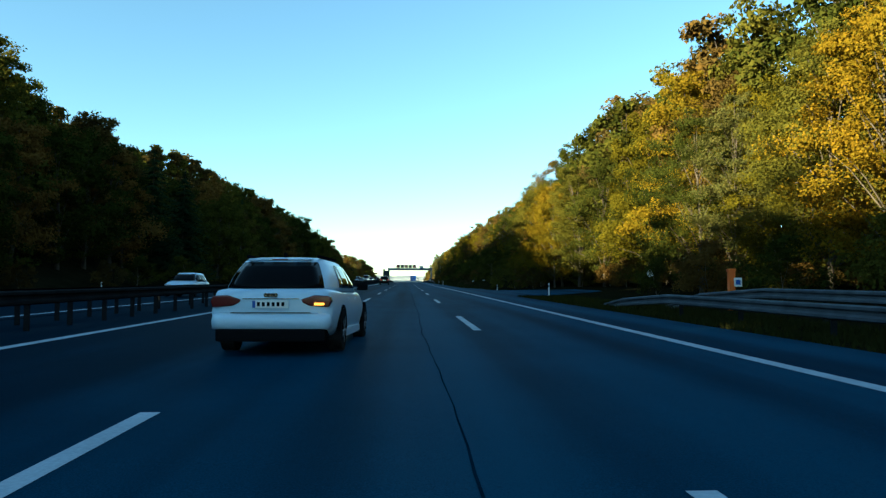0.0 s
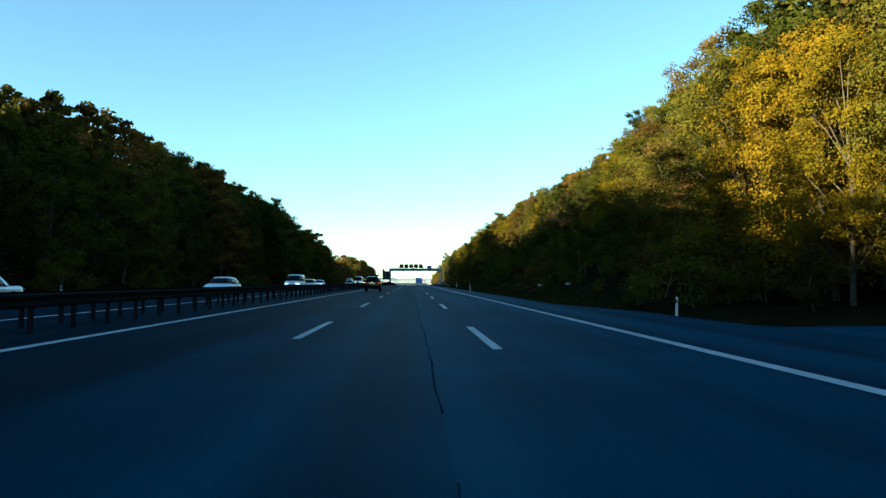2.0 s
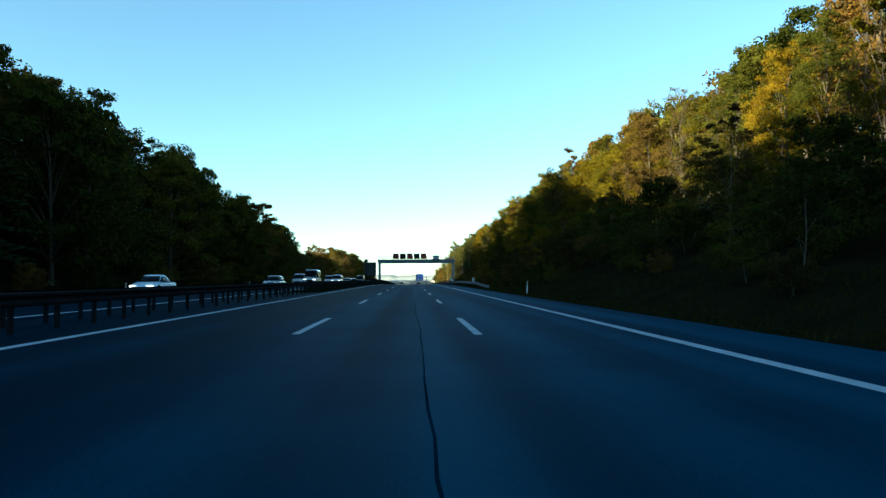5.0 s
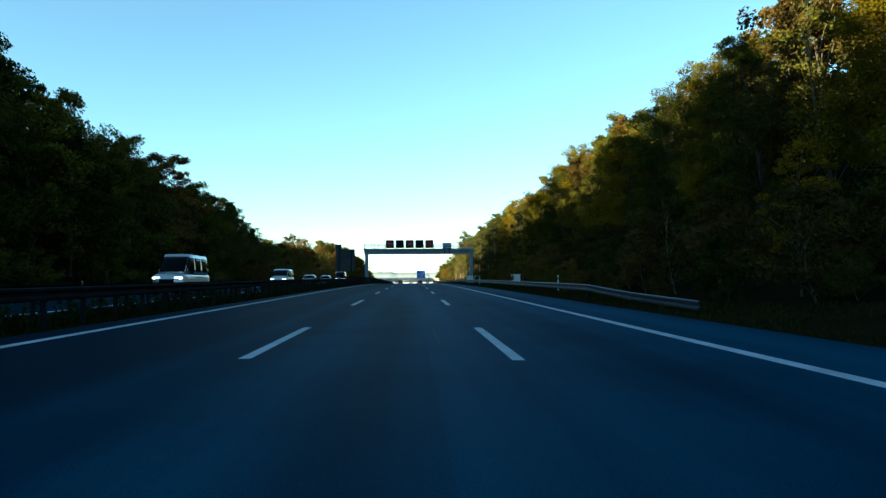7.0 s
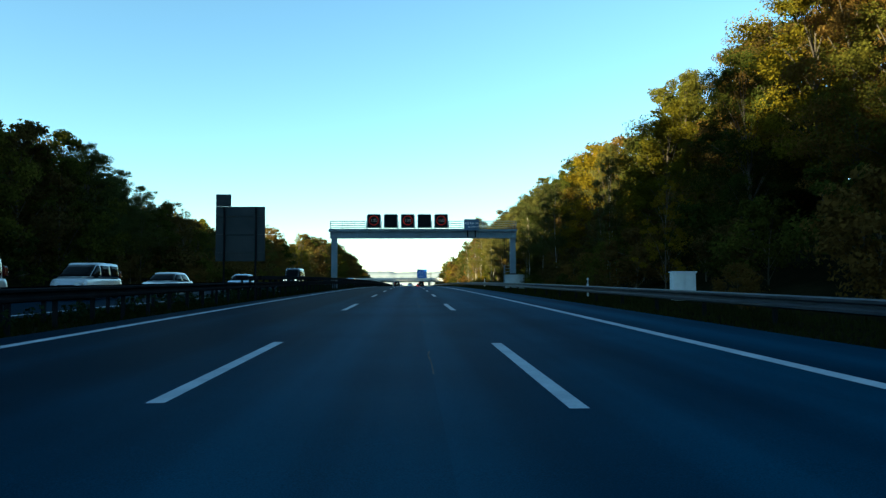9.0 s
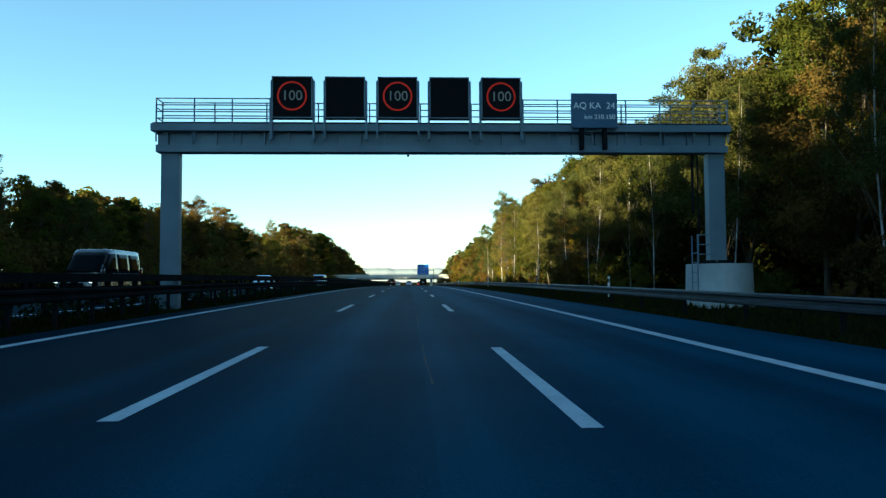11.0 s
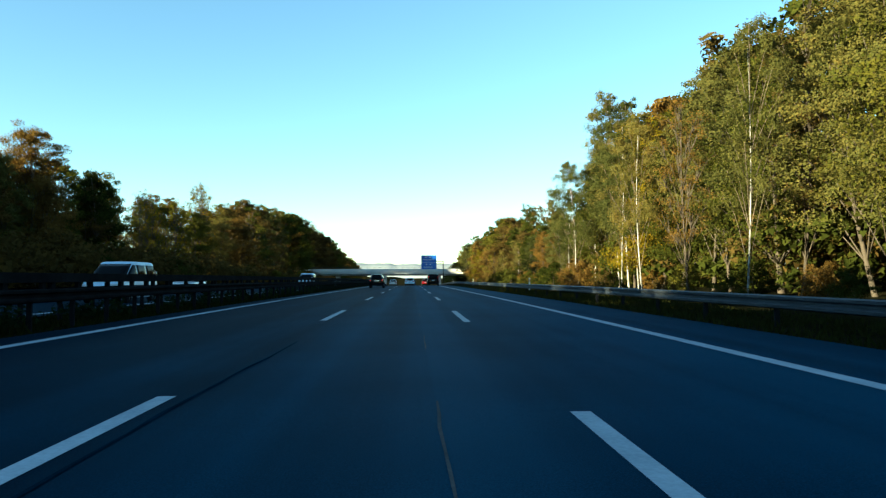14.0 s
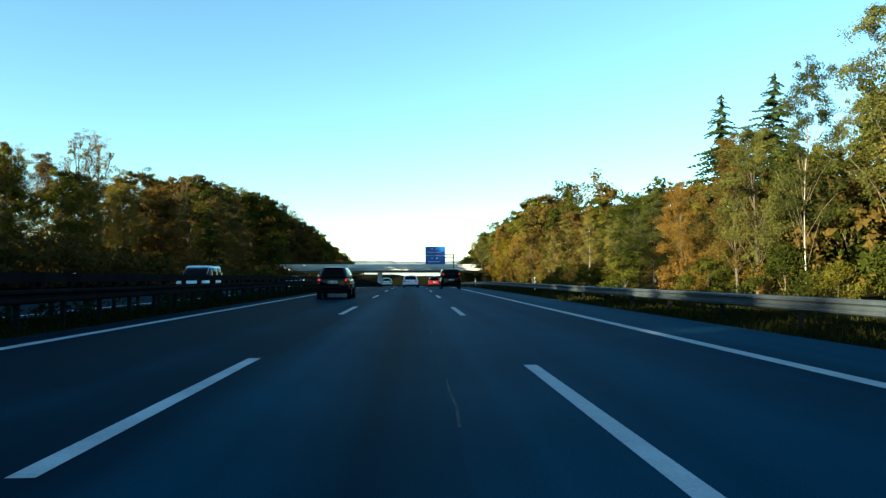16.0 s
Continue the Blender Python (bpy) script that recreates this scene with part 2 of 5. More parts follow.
def right_bank(y):
    return 0.9 + 9.5 * smooth01(92, 150, y) * (1 - smooth01(290, 345, y))


def ground_z(x, y):
    z = road_z(y) - 0.06
    if x > 7:
        z += right_bank(y) * smooth01(9.0 + 4.5 * smooth01(200, 240, y), 36, x) + (0.015 if 44 < y < 94 and x < 19 else 0.10) * smooth01(7, 9, x) * noise.noise((x * 0.5, y * 0.5, 0))
        z -= 0.36 * smooth01(8.5, 10, x) * (1 - smooth01(12.5, 15, x)) * smooth01(72, 80, y) * (1 - smooth01(90, 98, y))
        if 92 < y < 320:
            z += 0.9 * smooth01(8.5, 12.0, x) * smooth01(96, 112, y) * (1 - smooth01(200, 235, y))
    if x < -26:
        # hidden rise that lifts the shading rows behind the left-hand wood
        z += 15 * smooth01(-56, -95, x) * smooth01(0, 60, y) * (1 - smooth01(300, 340, y))
        z += left_bank(y) * smooth01(-27, -52, x) + 0.4 * smooth01(-26, -30, x) * noise.noise((x * 0.2, y * 0.2, 5))
    if y > 800:
        far = smooth01(900, 2600, y)
        z += far * (10 + 8 * noise.noise((x * 0.0016, y * 0.0012, 2.0)))
    return z


def ground():
    xs = [-3000, -1600, -800, -400, -200, -120, -98, -90, -82, -75, -68, -62] + list(np.arange(-60, -25, 2.5)) + [-24.5, -23, -11, -9.0, -7.4]
    xs += [0, 6.9, 7.6, 8.4, 9.2] + list(np.arange(10, 42, 1.6)) + [46, 55, 70, 90, 120, 200, 400, 800, 1600, 3000]
    ys = [-900, -400, -150, -60] + list(np.arange(-30, 720, 3.0)) + list(np.arange(725, 900, 20)) + list(np.arange(900, 2800, 100)) + [3200, 4000]
    verts = [(x, y, ground_z(x, y)) for y in ys for x in xs]
    w = len(xs)
    faces = [(j * w + i, j * w + i + 1, (j + 1) * w + i + 1, (j + 1) * w + i) for j in range(len(ys) - 1) for i in range(w - 1)]
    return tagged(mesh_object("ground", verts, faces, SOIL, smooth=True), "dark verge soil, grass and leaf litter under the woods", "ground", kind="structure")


def strip(name, x0, x1, y0, y1, lift, mat, parent=None, step=10.0, label=""):
    """A sheet along the carriageway that follows its lie."""
    n = max(1, int((y1 - y0) / step))
    ys = [y0 + (y1 - y0) * i / n for i in range(n + 1)]
    verts = [(x, y, road_z(y) + lift) for y in ys for x in (x0, x1)]
    faces = [(2 * i, 2 * i + 1, 2 * i + 3, 2 * i + 2) for i in range(n)]
    return mesh_object(name, verts, faces, mat, parent, label=label)


GROUND = ground()


def distant_hills():
    """A low range beyond the bridge; its haze is put into the pale colour."""
    haze = mottled("haze_painted_hillside", (0.20, 0.23, 0.25), (0.29, 0.32, 0.34), 0.004, 0.05, 0.95, 0, 0.3, 2.0)
    xs = np.arange(-2400, 2401, 16)
    verts, faces = [], []
    for x in xs:
        top = 60 + 16 * noise.noise((x * 0.0021, 4, 0)) + 9 * noise.noise((x * 0.011, 9, 0)) + 4 * noise.noise((x * 0.041, 3, 0))
        verts += [(x, 3050, -12), (x, 3120, top * 0.75), (x, 3260, top + 4), (x, 3500, -12)]
    for i in range(len(xs) - 1):
        faces += [(4 * i + k, 4 * i + 4 + k, 4 * i + 5 + k, 4 * i + 1 + k) for k in range(3)]
    tagged(mesh_object("backdrop", verts, faces, haze, smooth=True), "wooded hills on the horizon, pale with painted haze", "hills", kind="structure")


distant_hills()
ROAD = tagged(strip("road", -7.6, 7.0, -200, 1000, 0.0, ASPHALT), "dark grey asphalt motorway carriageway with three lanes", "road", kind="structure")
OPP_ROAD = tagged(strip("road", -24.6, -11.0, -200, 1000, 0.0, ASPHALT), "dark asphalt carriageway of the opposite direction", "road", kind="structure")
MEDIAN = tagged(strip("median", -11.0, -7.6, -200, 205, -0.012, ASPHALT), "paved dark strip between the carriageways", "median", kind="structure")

# paved mouth of a service lane beside the shoulder
def apron():
    rim = ([46, 49, 52, 56, 60, 68, 69, 76, 84, 92], [7.05, 8.6, 11, 14, 17, 17, 16, 11, 8.4, 7.05])
    verts, faces, cols = [], [], 12
    ys = list(np.arange(46, 92.5, 1.0))
    for y in ys:
        x1 = float(np.interp(y, *rim)) + 0.25 * noise.noise((y * 0.6, 3, 0))
        for k in range(cols + 1):
            x = 6.95 + (x1 - 6.95) * k / cols
            z = ground_z(x, y) + 0.055 - road_z(y)
            verts.append((x, y, road_z(y) - 0.004 + (z + 0.004) * smooth01(6.95, 8.2, x) - (0.07 if k == cols else 0)))
    w = cols + 1
    for r in range(len(ys) - 1):
        faces += [(r * w + k, r * w + k + 1, (r + 1) * w + k + 1, (r + 1) * w + k) for k in range(cols)]
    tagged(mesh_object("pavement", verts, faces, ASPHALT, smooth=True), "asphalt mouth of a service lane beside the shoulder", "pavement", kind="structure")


apron()

X_L, X_R, X_LL, X_RL = -2.277, 1.384, -6.6, 4.675
strip("edge_line", X_LL - 0.12, X_LL + 0.12, -200, 900, 0.004, PAINT, ROAD)
strip("edge_line", X_RL - 0.12, X_RL + 0.12, -200, 900, 0.004, PAINT, ROAD)
for n in range(-3, 38):
    y = 19.77 + 18 * n
    strip("lane_dash", X_R - 0.085, X_R + 0.085, y - 6, y, 0.004, PAINT, ROAD, 6)
    off = 2.4 if n < 6 else 1.3 if n == 6 else 0.5 if n < 21 else 1.0
    strip("lane_dash", X_L - 0.085, X_L + 0.085, y - 6 + off, y + off, 0.004, PAINT, ROAD, 6)
strip("edge_line", -11.95, -11.7, -200, 900, 0.004, PAINT, OPP_ROAD)
strip("edge_line", -22.4, -22.15, -200, 900, 0.004, PAINT, OPP_ROAD)


def seam(y0, y1, x, width, mat, seed):
    """A wandering joint in the asphalt."""
    rnd = random.Random(seed)
    verts, faces, y = [], [], y0
    while y < y1:
        w = width * rnd.uniform(0.5, 1.3)
        xx = x + 0.08 * noise.noise((y * 0.11, seed, 0)) + 0.02 * rnd.uniform(-1, 1)
        verts += [(xx - w / 2, y, road_z(y) + 0.005), (xx + w / 2, y, road_z(y) + 0.005)]
        y += rnd.uniform(0.5, 1.1)
    faces = [(2 * i, 2 * i + 1, 2 * i + 3, 2 * i + 2) for i in range(len(verts) // 2 - 1)]
    mesh_object("joint", verts, faces, mat, ROAD)


seam(-10, 60, 0.20, 0.018, TAR, 1)
seam(62, 180, 0.22, 0.022, TAR, 2)
for i, y in enumerate(range(205, 470, 9)):
    seam(y, y + 1.6 + (i * 7) % 4, 0.42 if y < 240 else 0.25, 0.022, SCRATCH, 10 + i)
seam(372, 405, -2.0, 0.05, TAR, 60)

# ---------- guard rails ----------
W_BEAM = [(0.0, 0.155), (0.055, 0.125), (0.055, 0.07), (0.0, 0.03), (0.0, -0.03), (0.055, -0.07), (0.055, -0.125), (0.0, -0.155),
          (-0.012, -0.155), (0.043, -0.12), (0.043, -0.075), (-0.012, -0.033), (-0.012, 0.033), (0.043, 0.075), (0.043, 0.12), (-0.012, 0.155)]


def rail_post(x, y, z0, z1, parent, mat, size=0.11):
    ob = mesh_object("post", [], [], mat, parent)
    bm = bmesh.new()
    add_box(bm, (-size / 2, -0.03, 0), (size / 2, 0.03, z1 - z0))
    bm.to_mesh(ob.data)
    bm.free()
    ob.location = (x, y, z0)
    return ob


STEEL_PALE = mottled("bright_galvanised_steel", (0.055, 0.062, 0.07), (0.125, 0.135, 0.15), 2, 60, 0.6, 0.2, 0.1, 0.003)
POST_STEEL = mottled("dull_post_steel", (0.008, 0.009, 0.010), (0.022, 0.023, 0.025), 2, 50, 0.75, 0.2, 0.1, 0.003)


def guard_rail(x, y0, y1, top, face, spacing, label, mat=STEEL, ramp_start=False, super_rail=False, ramp_end=False):
    """One length of steel guard rail on posts; face is the side of the traffic."""
    g = thing("guard_rail", label, "guard rail", "guard rails along the motorway")
    prof = [(face * a, b) for a, b in W_BEAM]
    mid = top - 0.155
    path = []
    if ramp_start:
        path += [(x - face * 0.5, y0 - 12, ground_z(x, y0) + 0.02), (x - face * 0.2, y0 - 6, road_z(y0 - 6) + 0.30)]
    ys = list(np.arange(y0, y1 - 0.01, 8.0)) + [y1]
    path += [(x, float(y), road_z(y) + mid) for y in ys]
    if ramp_end:
        path += [(x - face * 0.1, y1 + 5, road_z(y1 + 5) + mid - 0.25), (x - face * 0.3, y1 + 9, ground_z(x, y1) + 0.05)]
    sweep("beam", prof, path, mat, g)
    first = None
    y = y0
    while y < y1:
        zb = ground_z(x, y) - 0.1
        if first is None:
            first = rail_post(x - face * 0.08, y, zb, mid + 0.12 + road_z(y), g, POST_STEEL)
        else:
            p = first.copy()
            scene.collection.objects.link(p)
            p.location = (x - face * 0.08, y, zb)
            p.parent = g
        y += spacing
    if super_rail:
        bx = x - face * 0.10
        sweep("top_beam", [(-0.09, 0.11), (0.09, 0.11), (0.09, -0.11), (-0.09, -0.11)], [(bx, float(y), road_z(y) + 1.13) for y in ys], mat, g)
        y = y0 + 1
        while y < y1:
            part("spacer", box((bx - 0.05, y - 0.09, road_z(y) + mid + 0.1), (bx + 0.05, y + 0.09, road_z(y) + 1.05)), mat, g)
            y += 2.0
    return g


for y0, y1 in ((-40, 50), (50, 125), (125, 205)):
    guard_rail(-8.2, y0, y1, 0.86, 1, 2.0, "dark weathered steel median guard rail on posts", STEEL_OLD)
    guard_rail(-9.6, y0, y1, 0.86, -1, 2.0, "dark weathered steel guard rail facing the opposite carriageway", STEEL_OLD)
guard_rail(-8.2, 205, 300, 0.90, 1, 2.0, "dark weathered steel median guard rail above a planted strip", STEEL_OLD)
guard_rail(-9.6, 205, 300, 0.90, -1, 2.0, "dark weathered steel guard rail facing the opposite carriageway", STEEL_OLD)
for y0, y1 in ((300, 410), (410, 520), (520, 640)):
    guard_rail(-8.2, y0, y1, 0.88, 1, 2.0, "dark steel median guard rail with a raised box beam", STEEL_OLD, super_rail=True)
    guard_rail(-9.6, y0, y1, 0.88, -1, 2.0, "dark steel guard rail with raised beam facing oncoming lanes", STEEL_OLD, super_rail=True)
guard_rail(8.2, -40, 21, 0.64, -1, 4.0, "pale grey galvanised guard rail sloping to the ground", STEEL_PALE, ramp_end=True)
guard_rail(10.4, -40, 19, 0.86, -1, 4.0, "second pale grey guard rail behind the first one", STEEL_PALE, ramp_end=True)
for i, (y0, y1) in enumerate(((236, 340), (340, 450), (450, 560), (560, 700))):
    guard_rail(8.2, y0, y1, 0.68, -1, 4.0, "grey galvanised roadside guard rail on posts", ramp_start=i == 0)

# ---------- sign gantry ----------


def letters(text, size, at, parent, mat, rz=0):
    """Raised lettering that faces -y, joined to its board."""
    cu = bpy.data.curves.new("lettering", "FONT")
    cu.body, cu.size, cu.extrude, cu.align_x, cu.align_y = text, size, 0.004, "CENTER", "CENTER"
    tmp = bpy.data.objects.new("lettering", cu)
    scene.collection.objects.link(tmp)
    dg = bpy.context.evaluated_depsgraph_get()
    me = bpy.data.meshes.new_from_object(tmp.evaluated_get(dg))
    bpy.data.objects.remove(tmp)
    me.materials.clear()
    me.materials.append(mat)
    ob = new("lettering", me)
    ob.parent = parent
    ob.matrix_basis = pose(*at, 90, 0, rz)
    return ob


def railing(g, x0, x1, y, z0, z1, step, tall=()):
    """Tubular railing along x."""
    n = max(1, round((x1 - x0) / step))
    for i in range(n + 1):
        x = x0 + (x1 - x0) * i / n
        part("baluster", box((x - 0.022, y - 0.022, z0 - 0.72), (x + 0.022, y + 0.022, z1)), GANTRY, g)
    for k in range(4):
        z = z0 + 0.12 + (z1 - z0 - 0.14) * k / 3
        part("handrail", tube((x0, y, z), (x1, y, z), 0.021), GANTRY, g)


def matrix_sign(g, x, w, z0, z1, text=None):
    """A variable sign: housing, frame, black face, and the lit speed limit."""
    y = 340.35
    s = part("sign_housing", box((x, y, z0), (x + w, y + 0.32, z1), 0.02), STEEL_OLD, g, "steel-framed variable message sign")
    part("face", box((x + 0.05, y - 0.015, z0 + 0.05), (x + w - 0.05, y + 0.01, z1 - 0.05)), BLACK, s, "black display face")
    for a, b in (((x, z0), (x + w, z0 + 0.035)), ((x, z1 - 0.035), (x + w, z1)), ((x, z0), (x + 0.035, z1)), ((x + w - 0.035, z0), (x + w, z1))):
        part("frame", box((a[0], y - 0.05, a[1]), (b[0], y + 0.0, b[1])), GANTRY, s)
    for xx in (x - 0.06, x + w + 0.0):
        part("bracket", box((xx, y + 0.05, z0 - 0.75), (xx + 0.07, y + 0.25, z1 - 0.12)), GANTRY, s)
    if text:
        letters(text, 0.50, (x + w / 2, y - 0.022, (z0 + z1) / 2 + 0.05), s, LED_W)
        verts, faces = [], []
        for i in range(40):
            a = math.tau * i / 40
            for r in (0.53, 0.47):
                verts.append((x + w / 2 + r * math.cos(a), y - 0.02, (z0 + z1) / 2 + 0.05 + r * math.sin(a)))
        for i in range(40):
            j = (i + 1) % 40
            faces.append((2 * i, 2 * i + 1, 2 * j + 1, 2 * j))
        ob = mesh_object("ring", verts, faces, LED_R, s, label="glowing red ring of lamps")
        so = ob.modifiers.new("solid", "SOLIDIFY")
        so.thickness = 0.006


def gantry():
    g = thing("sign_gantry", "grey steel sign gantry over three lanes with railings and signs", "gantry", at=(0, 0, road_z(340.7) + 0.11))
    y = 340.7
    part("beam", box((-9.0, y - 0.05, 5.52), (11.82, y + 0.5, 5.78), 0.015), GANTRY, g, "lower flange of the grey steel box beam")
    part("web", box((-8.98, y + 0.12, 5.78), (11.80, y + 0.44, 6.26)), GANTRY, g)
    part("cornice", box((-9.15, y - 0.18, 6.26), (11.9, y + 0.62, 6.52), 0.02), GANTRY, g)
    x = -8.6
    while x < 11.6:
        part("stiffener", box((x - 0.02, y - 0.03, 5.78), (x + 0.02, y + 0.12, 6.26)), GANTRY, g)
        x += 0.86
    part("walkway", box((-9.1, y - 0.12, 6.52), (11.84, y + 0.6, 6.57)), STEEL_OLD, g)
    for a, b in ((-8.97, -4.95), (4.2, 11.8)):
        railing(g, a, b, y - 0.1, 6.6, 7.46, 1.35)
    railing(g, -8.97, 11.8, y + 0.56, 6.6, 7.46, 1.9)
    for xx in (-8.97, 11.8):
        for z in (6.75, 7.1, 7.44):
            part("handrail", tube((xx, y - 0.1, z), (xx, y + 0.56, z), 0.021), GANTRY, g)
    for i, x in enumerate((-4.84, -2.96, -1.08, 0.78, 2.65)):
        matrix_sign(g, x, 1.43, 6.68, 8.18, "100" if i in (0, 2, 4) else None)
    b = part("name_board", box((5.91, 340.3, 6.36), (7.60, 340.36, 7.62), 0.01), GREY_BLUE, g, "grey-blue board with white lettering")
    letters("AQ KA  24", 0.33, (6.75, 340.29, 7.16), b, REFLECT)
    letters("km 210.150", 0.24, (6.95, 340.29, 6.75), b, REFLECT)
    for xx in (6.25, 7.1):
        part("bracket", box((xx, 340.36, 5.6), (xx + 0.14, 340.6, 7.3)), STEEL_OLD, g)
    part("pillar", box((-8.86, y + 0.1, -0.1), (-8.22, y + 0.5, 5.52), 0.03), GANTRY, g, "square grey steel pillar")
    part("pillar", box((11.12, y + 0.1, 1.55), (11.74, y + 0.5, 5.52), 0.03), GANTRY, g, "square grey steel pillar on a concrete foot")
    part("foot_plate", box((10.92, y - 0.05, 1.42), (11.9, y + 1.05, 1.55)), STEEL_OLD, g)
    part("pedestal", tube((11.6, y + 0.5, -0.4), (11.6, y + 0.5, 1.42), 1.22, 1.18, 28), CONCRETE, g, "round pale concrete pedestal")
    part("skirt", box((10.45, y - 1.05, -0.4), (11.15, y - 0.55, 0.34), 0.05), CONCRETE, g)
    part("skirt", box((11.3, y - 1.05, -0.4), (12.0, y - 0.65, 0.26), 0.05), CONCRETE, g)
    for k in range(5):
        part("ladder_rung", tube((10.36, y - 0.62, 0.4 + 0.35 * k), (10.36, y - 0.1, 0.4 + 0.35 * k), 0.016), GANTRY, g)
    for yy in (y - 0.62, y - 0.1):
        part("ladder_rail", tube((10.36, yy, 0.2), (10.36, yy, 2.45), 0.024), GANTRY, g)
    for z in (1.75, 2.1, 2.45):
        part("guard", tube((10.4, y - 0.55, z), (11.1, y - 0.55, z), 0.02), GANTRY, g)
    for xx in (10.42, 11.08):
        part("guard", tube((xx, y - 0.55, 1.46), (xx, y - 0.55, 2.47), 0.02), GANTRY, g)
    part("conduit", tube((10.55, y + 0.2, 3.3), (10.55, y + 0.2, 5.5), 0.05), STEEL_OLD, g)
    part("conduit", tube((10.75, y + 0.2, 1.5), (10.75, y + 0.2, 5.5), 0.03), STEEL_OLD, g)
    part("lamp_knob", tube((0.0, y + 0.2, 5.40), (0.0, y + 0.2, 5.52), 0.04), BLACK, g)


gantry()


def back_sign(x0, x1, y, z0, z1, base, label, crown=None):
    s = thing("road_sign", label, "road sign", at=(0, 0, road_z(y)))
    part("panel", box((x0, y, z0), (x1, y + 0.05, z1), 0.01), SIGN_BACK, s)
    if crown:
        part("panel", box((x0, y, z1 + 0.01), (x0 + crown, y + 0.05, z1 + 0.62), 0.01), SIGN_BACK, s)
    n = 3
    for i in range(n):
        z = z0 + (z1 - z0) * (i + 0.5) / n
        part("stiffener", box((x0 + 0.04, y - 0.05, z - 0.03), (x1 - 0.04, y, z + 0.03)), SIGN_BACK, s)
    for x in (x0 + 0.18 * (x1 - x0), x1 - 0.18 * (x1 - x0)):
        part("post", tube((x, y - 0.1, base), (x, y - 0.1, z1 - 0.05), 0.05), STEEL_OLD, s)


back_sign(-9.8, -7.35, 296.5, 1.95, 4.7, -0.1, "back of a large sign on posts in the median", 0.75)
back_sign(-32.6, -29.7, 295.6, 2.0, 4.9, 0.0, "dim back of a sign by the opposite carriageway")

# ---------- blue direction sign on an arm ----------
zb = road_z(619)
s = thing("direction_sign", "blue motorway direction sign with white lines on an arm", "road sign")
board = part("board", box((3.0, 619, 4.3), (7.8, 619.08, 8.65), 0.02), BLUE, s, "blue board with unreadable white lines")
part("border", box((3.0, 618.99, 6.42), (7.8, 619.0, 6.50)), WHITE, board)
for x0, x1, z0, z1 in ((4.3, 4.9, 7.95, 8.15), (5.5, 6.0, 7.95, 8.15), (3.5, 5.0, 7.18, 7.34), (5.2, 7.0, 7.18, 7.34), (4.5, 4.8, 5.65, 5.95), (5.6, 6.1, 5.7, 5.9), (3.7, 6.6, 4.88, 5.05)):
    part("text_bar", box((x0, 618.985, z0), (x1, 619.0, z1)), WHITE, board)
part("pole", tube((9.9, 619.3, zb - 0.3), (9.9, 619.3, 6.9), 0.16, 0.13, 12), STEEL_OLD, s)
for z in (6.0, 6.7):
    part("arm", tube((4.0, 619.2, z), (9.9, 619.2, z), 0.08), STEEL_OLD, s)

# ---------- overpass ----------
br = thing("overpass", "pale concrete road bridge across the motorway", "bridge")
zb = road_z(640)
part("deck", box((-44, 640, 3.05), (26, 651, 3.75), 0.05), BRIDGE, br, "pale concrete deck")
part("parapet", box((-44, 639.6, 3.75), (26, 640.0, 4.75), 0.04), BRIDGE, br, "bright concrete parapet")
part("parapet", box((-44, 651.0, 3.75), (26, 651.4, 4.75), 0.04), BRIDGE, br)
for yy in (642, 645.5, 649):
    part("girder", box((-44, yy - 0.35, 2.5), (26, yy + 0.35, 3.05)), CONCRETE, br)
for x in (-25.5, -9.2, 9.6):
    for yy in (643, 648):
        part("pier", box((x - 0.5, yy - 0.5, zb - 0.3), (x + 0.5, yy + 0.5, 2.5), 0.05), BRIDGE, br)
for x in np.arange(-43, 26, 2.0):
    part("rail_post", box((x - 0.03, 639.75, 4.75), (x + 0.03, 639.81, 5.35)), STEEL, br)
for z in (5.05, 5.34):
    part("handrail", box((-44, 639.75, z - 0.03), (26, 639.81, z + 0.03)), STEEL, br)
for x0, x1 in ((-75, -44), (26, 60)):
    bm = bmesh.new()
    add_box(bm, (x0, 637, zb - 1), (x1, 654, 3.7))
    tagged(part("ramp", bm, SOIL), "earth ramp that carries the bridge road", "embankment", kind="structure")

# ---------- roadside things ----------


def delineator(x, y, base, leaning=0.0):
    d = thing("delineator_post", "white plastic roadside post with a black band", "marker post", "marker posts", at=(x, y, base), rz=0)
    bm = bmesh.new()
    for z0, z1 in ((0.0, 0.64), (0.80, 0.90)):
        add_box(bm, (-0.04, -0.045, z0), (0.04, 0.045, z1), 0.012)
    part("shaft", bm, POST_W, d)
    part("band", box((-0.0405, -0.0455, 0.64), (0.0405, 0.0455, 0.80)), BLACK, d, "black band")
    part("reflector", box((-0.016, -0.051, 0.65), (0.016, -0.045, 0.79)), plain("reflector", (0.7, 0.7, 0.65), 0.2), d, "pale reflector")
    d.rotation_euler.y = radians(leaning)
    return d


for y, x, lean in ((45.5, 9.2, 0), (85, 10.7, 2), (148.5, 7.4, -2), (197, 8.6, 3)):
    delineator(x, y, ground_z(x, y), lean)
for y in (245.5, 295.5, 346, 395.5, 445.5, 495, 545):
    delineator(8.75, y, ground_z(8.75, y) + 0.25)
for y in (60, 110, 160, 210, 260):
    delineator(-25.6, y, ground_z(-25.6, y))

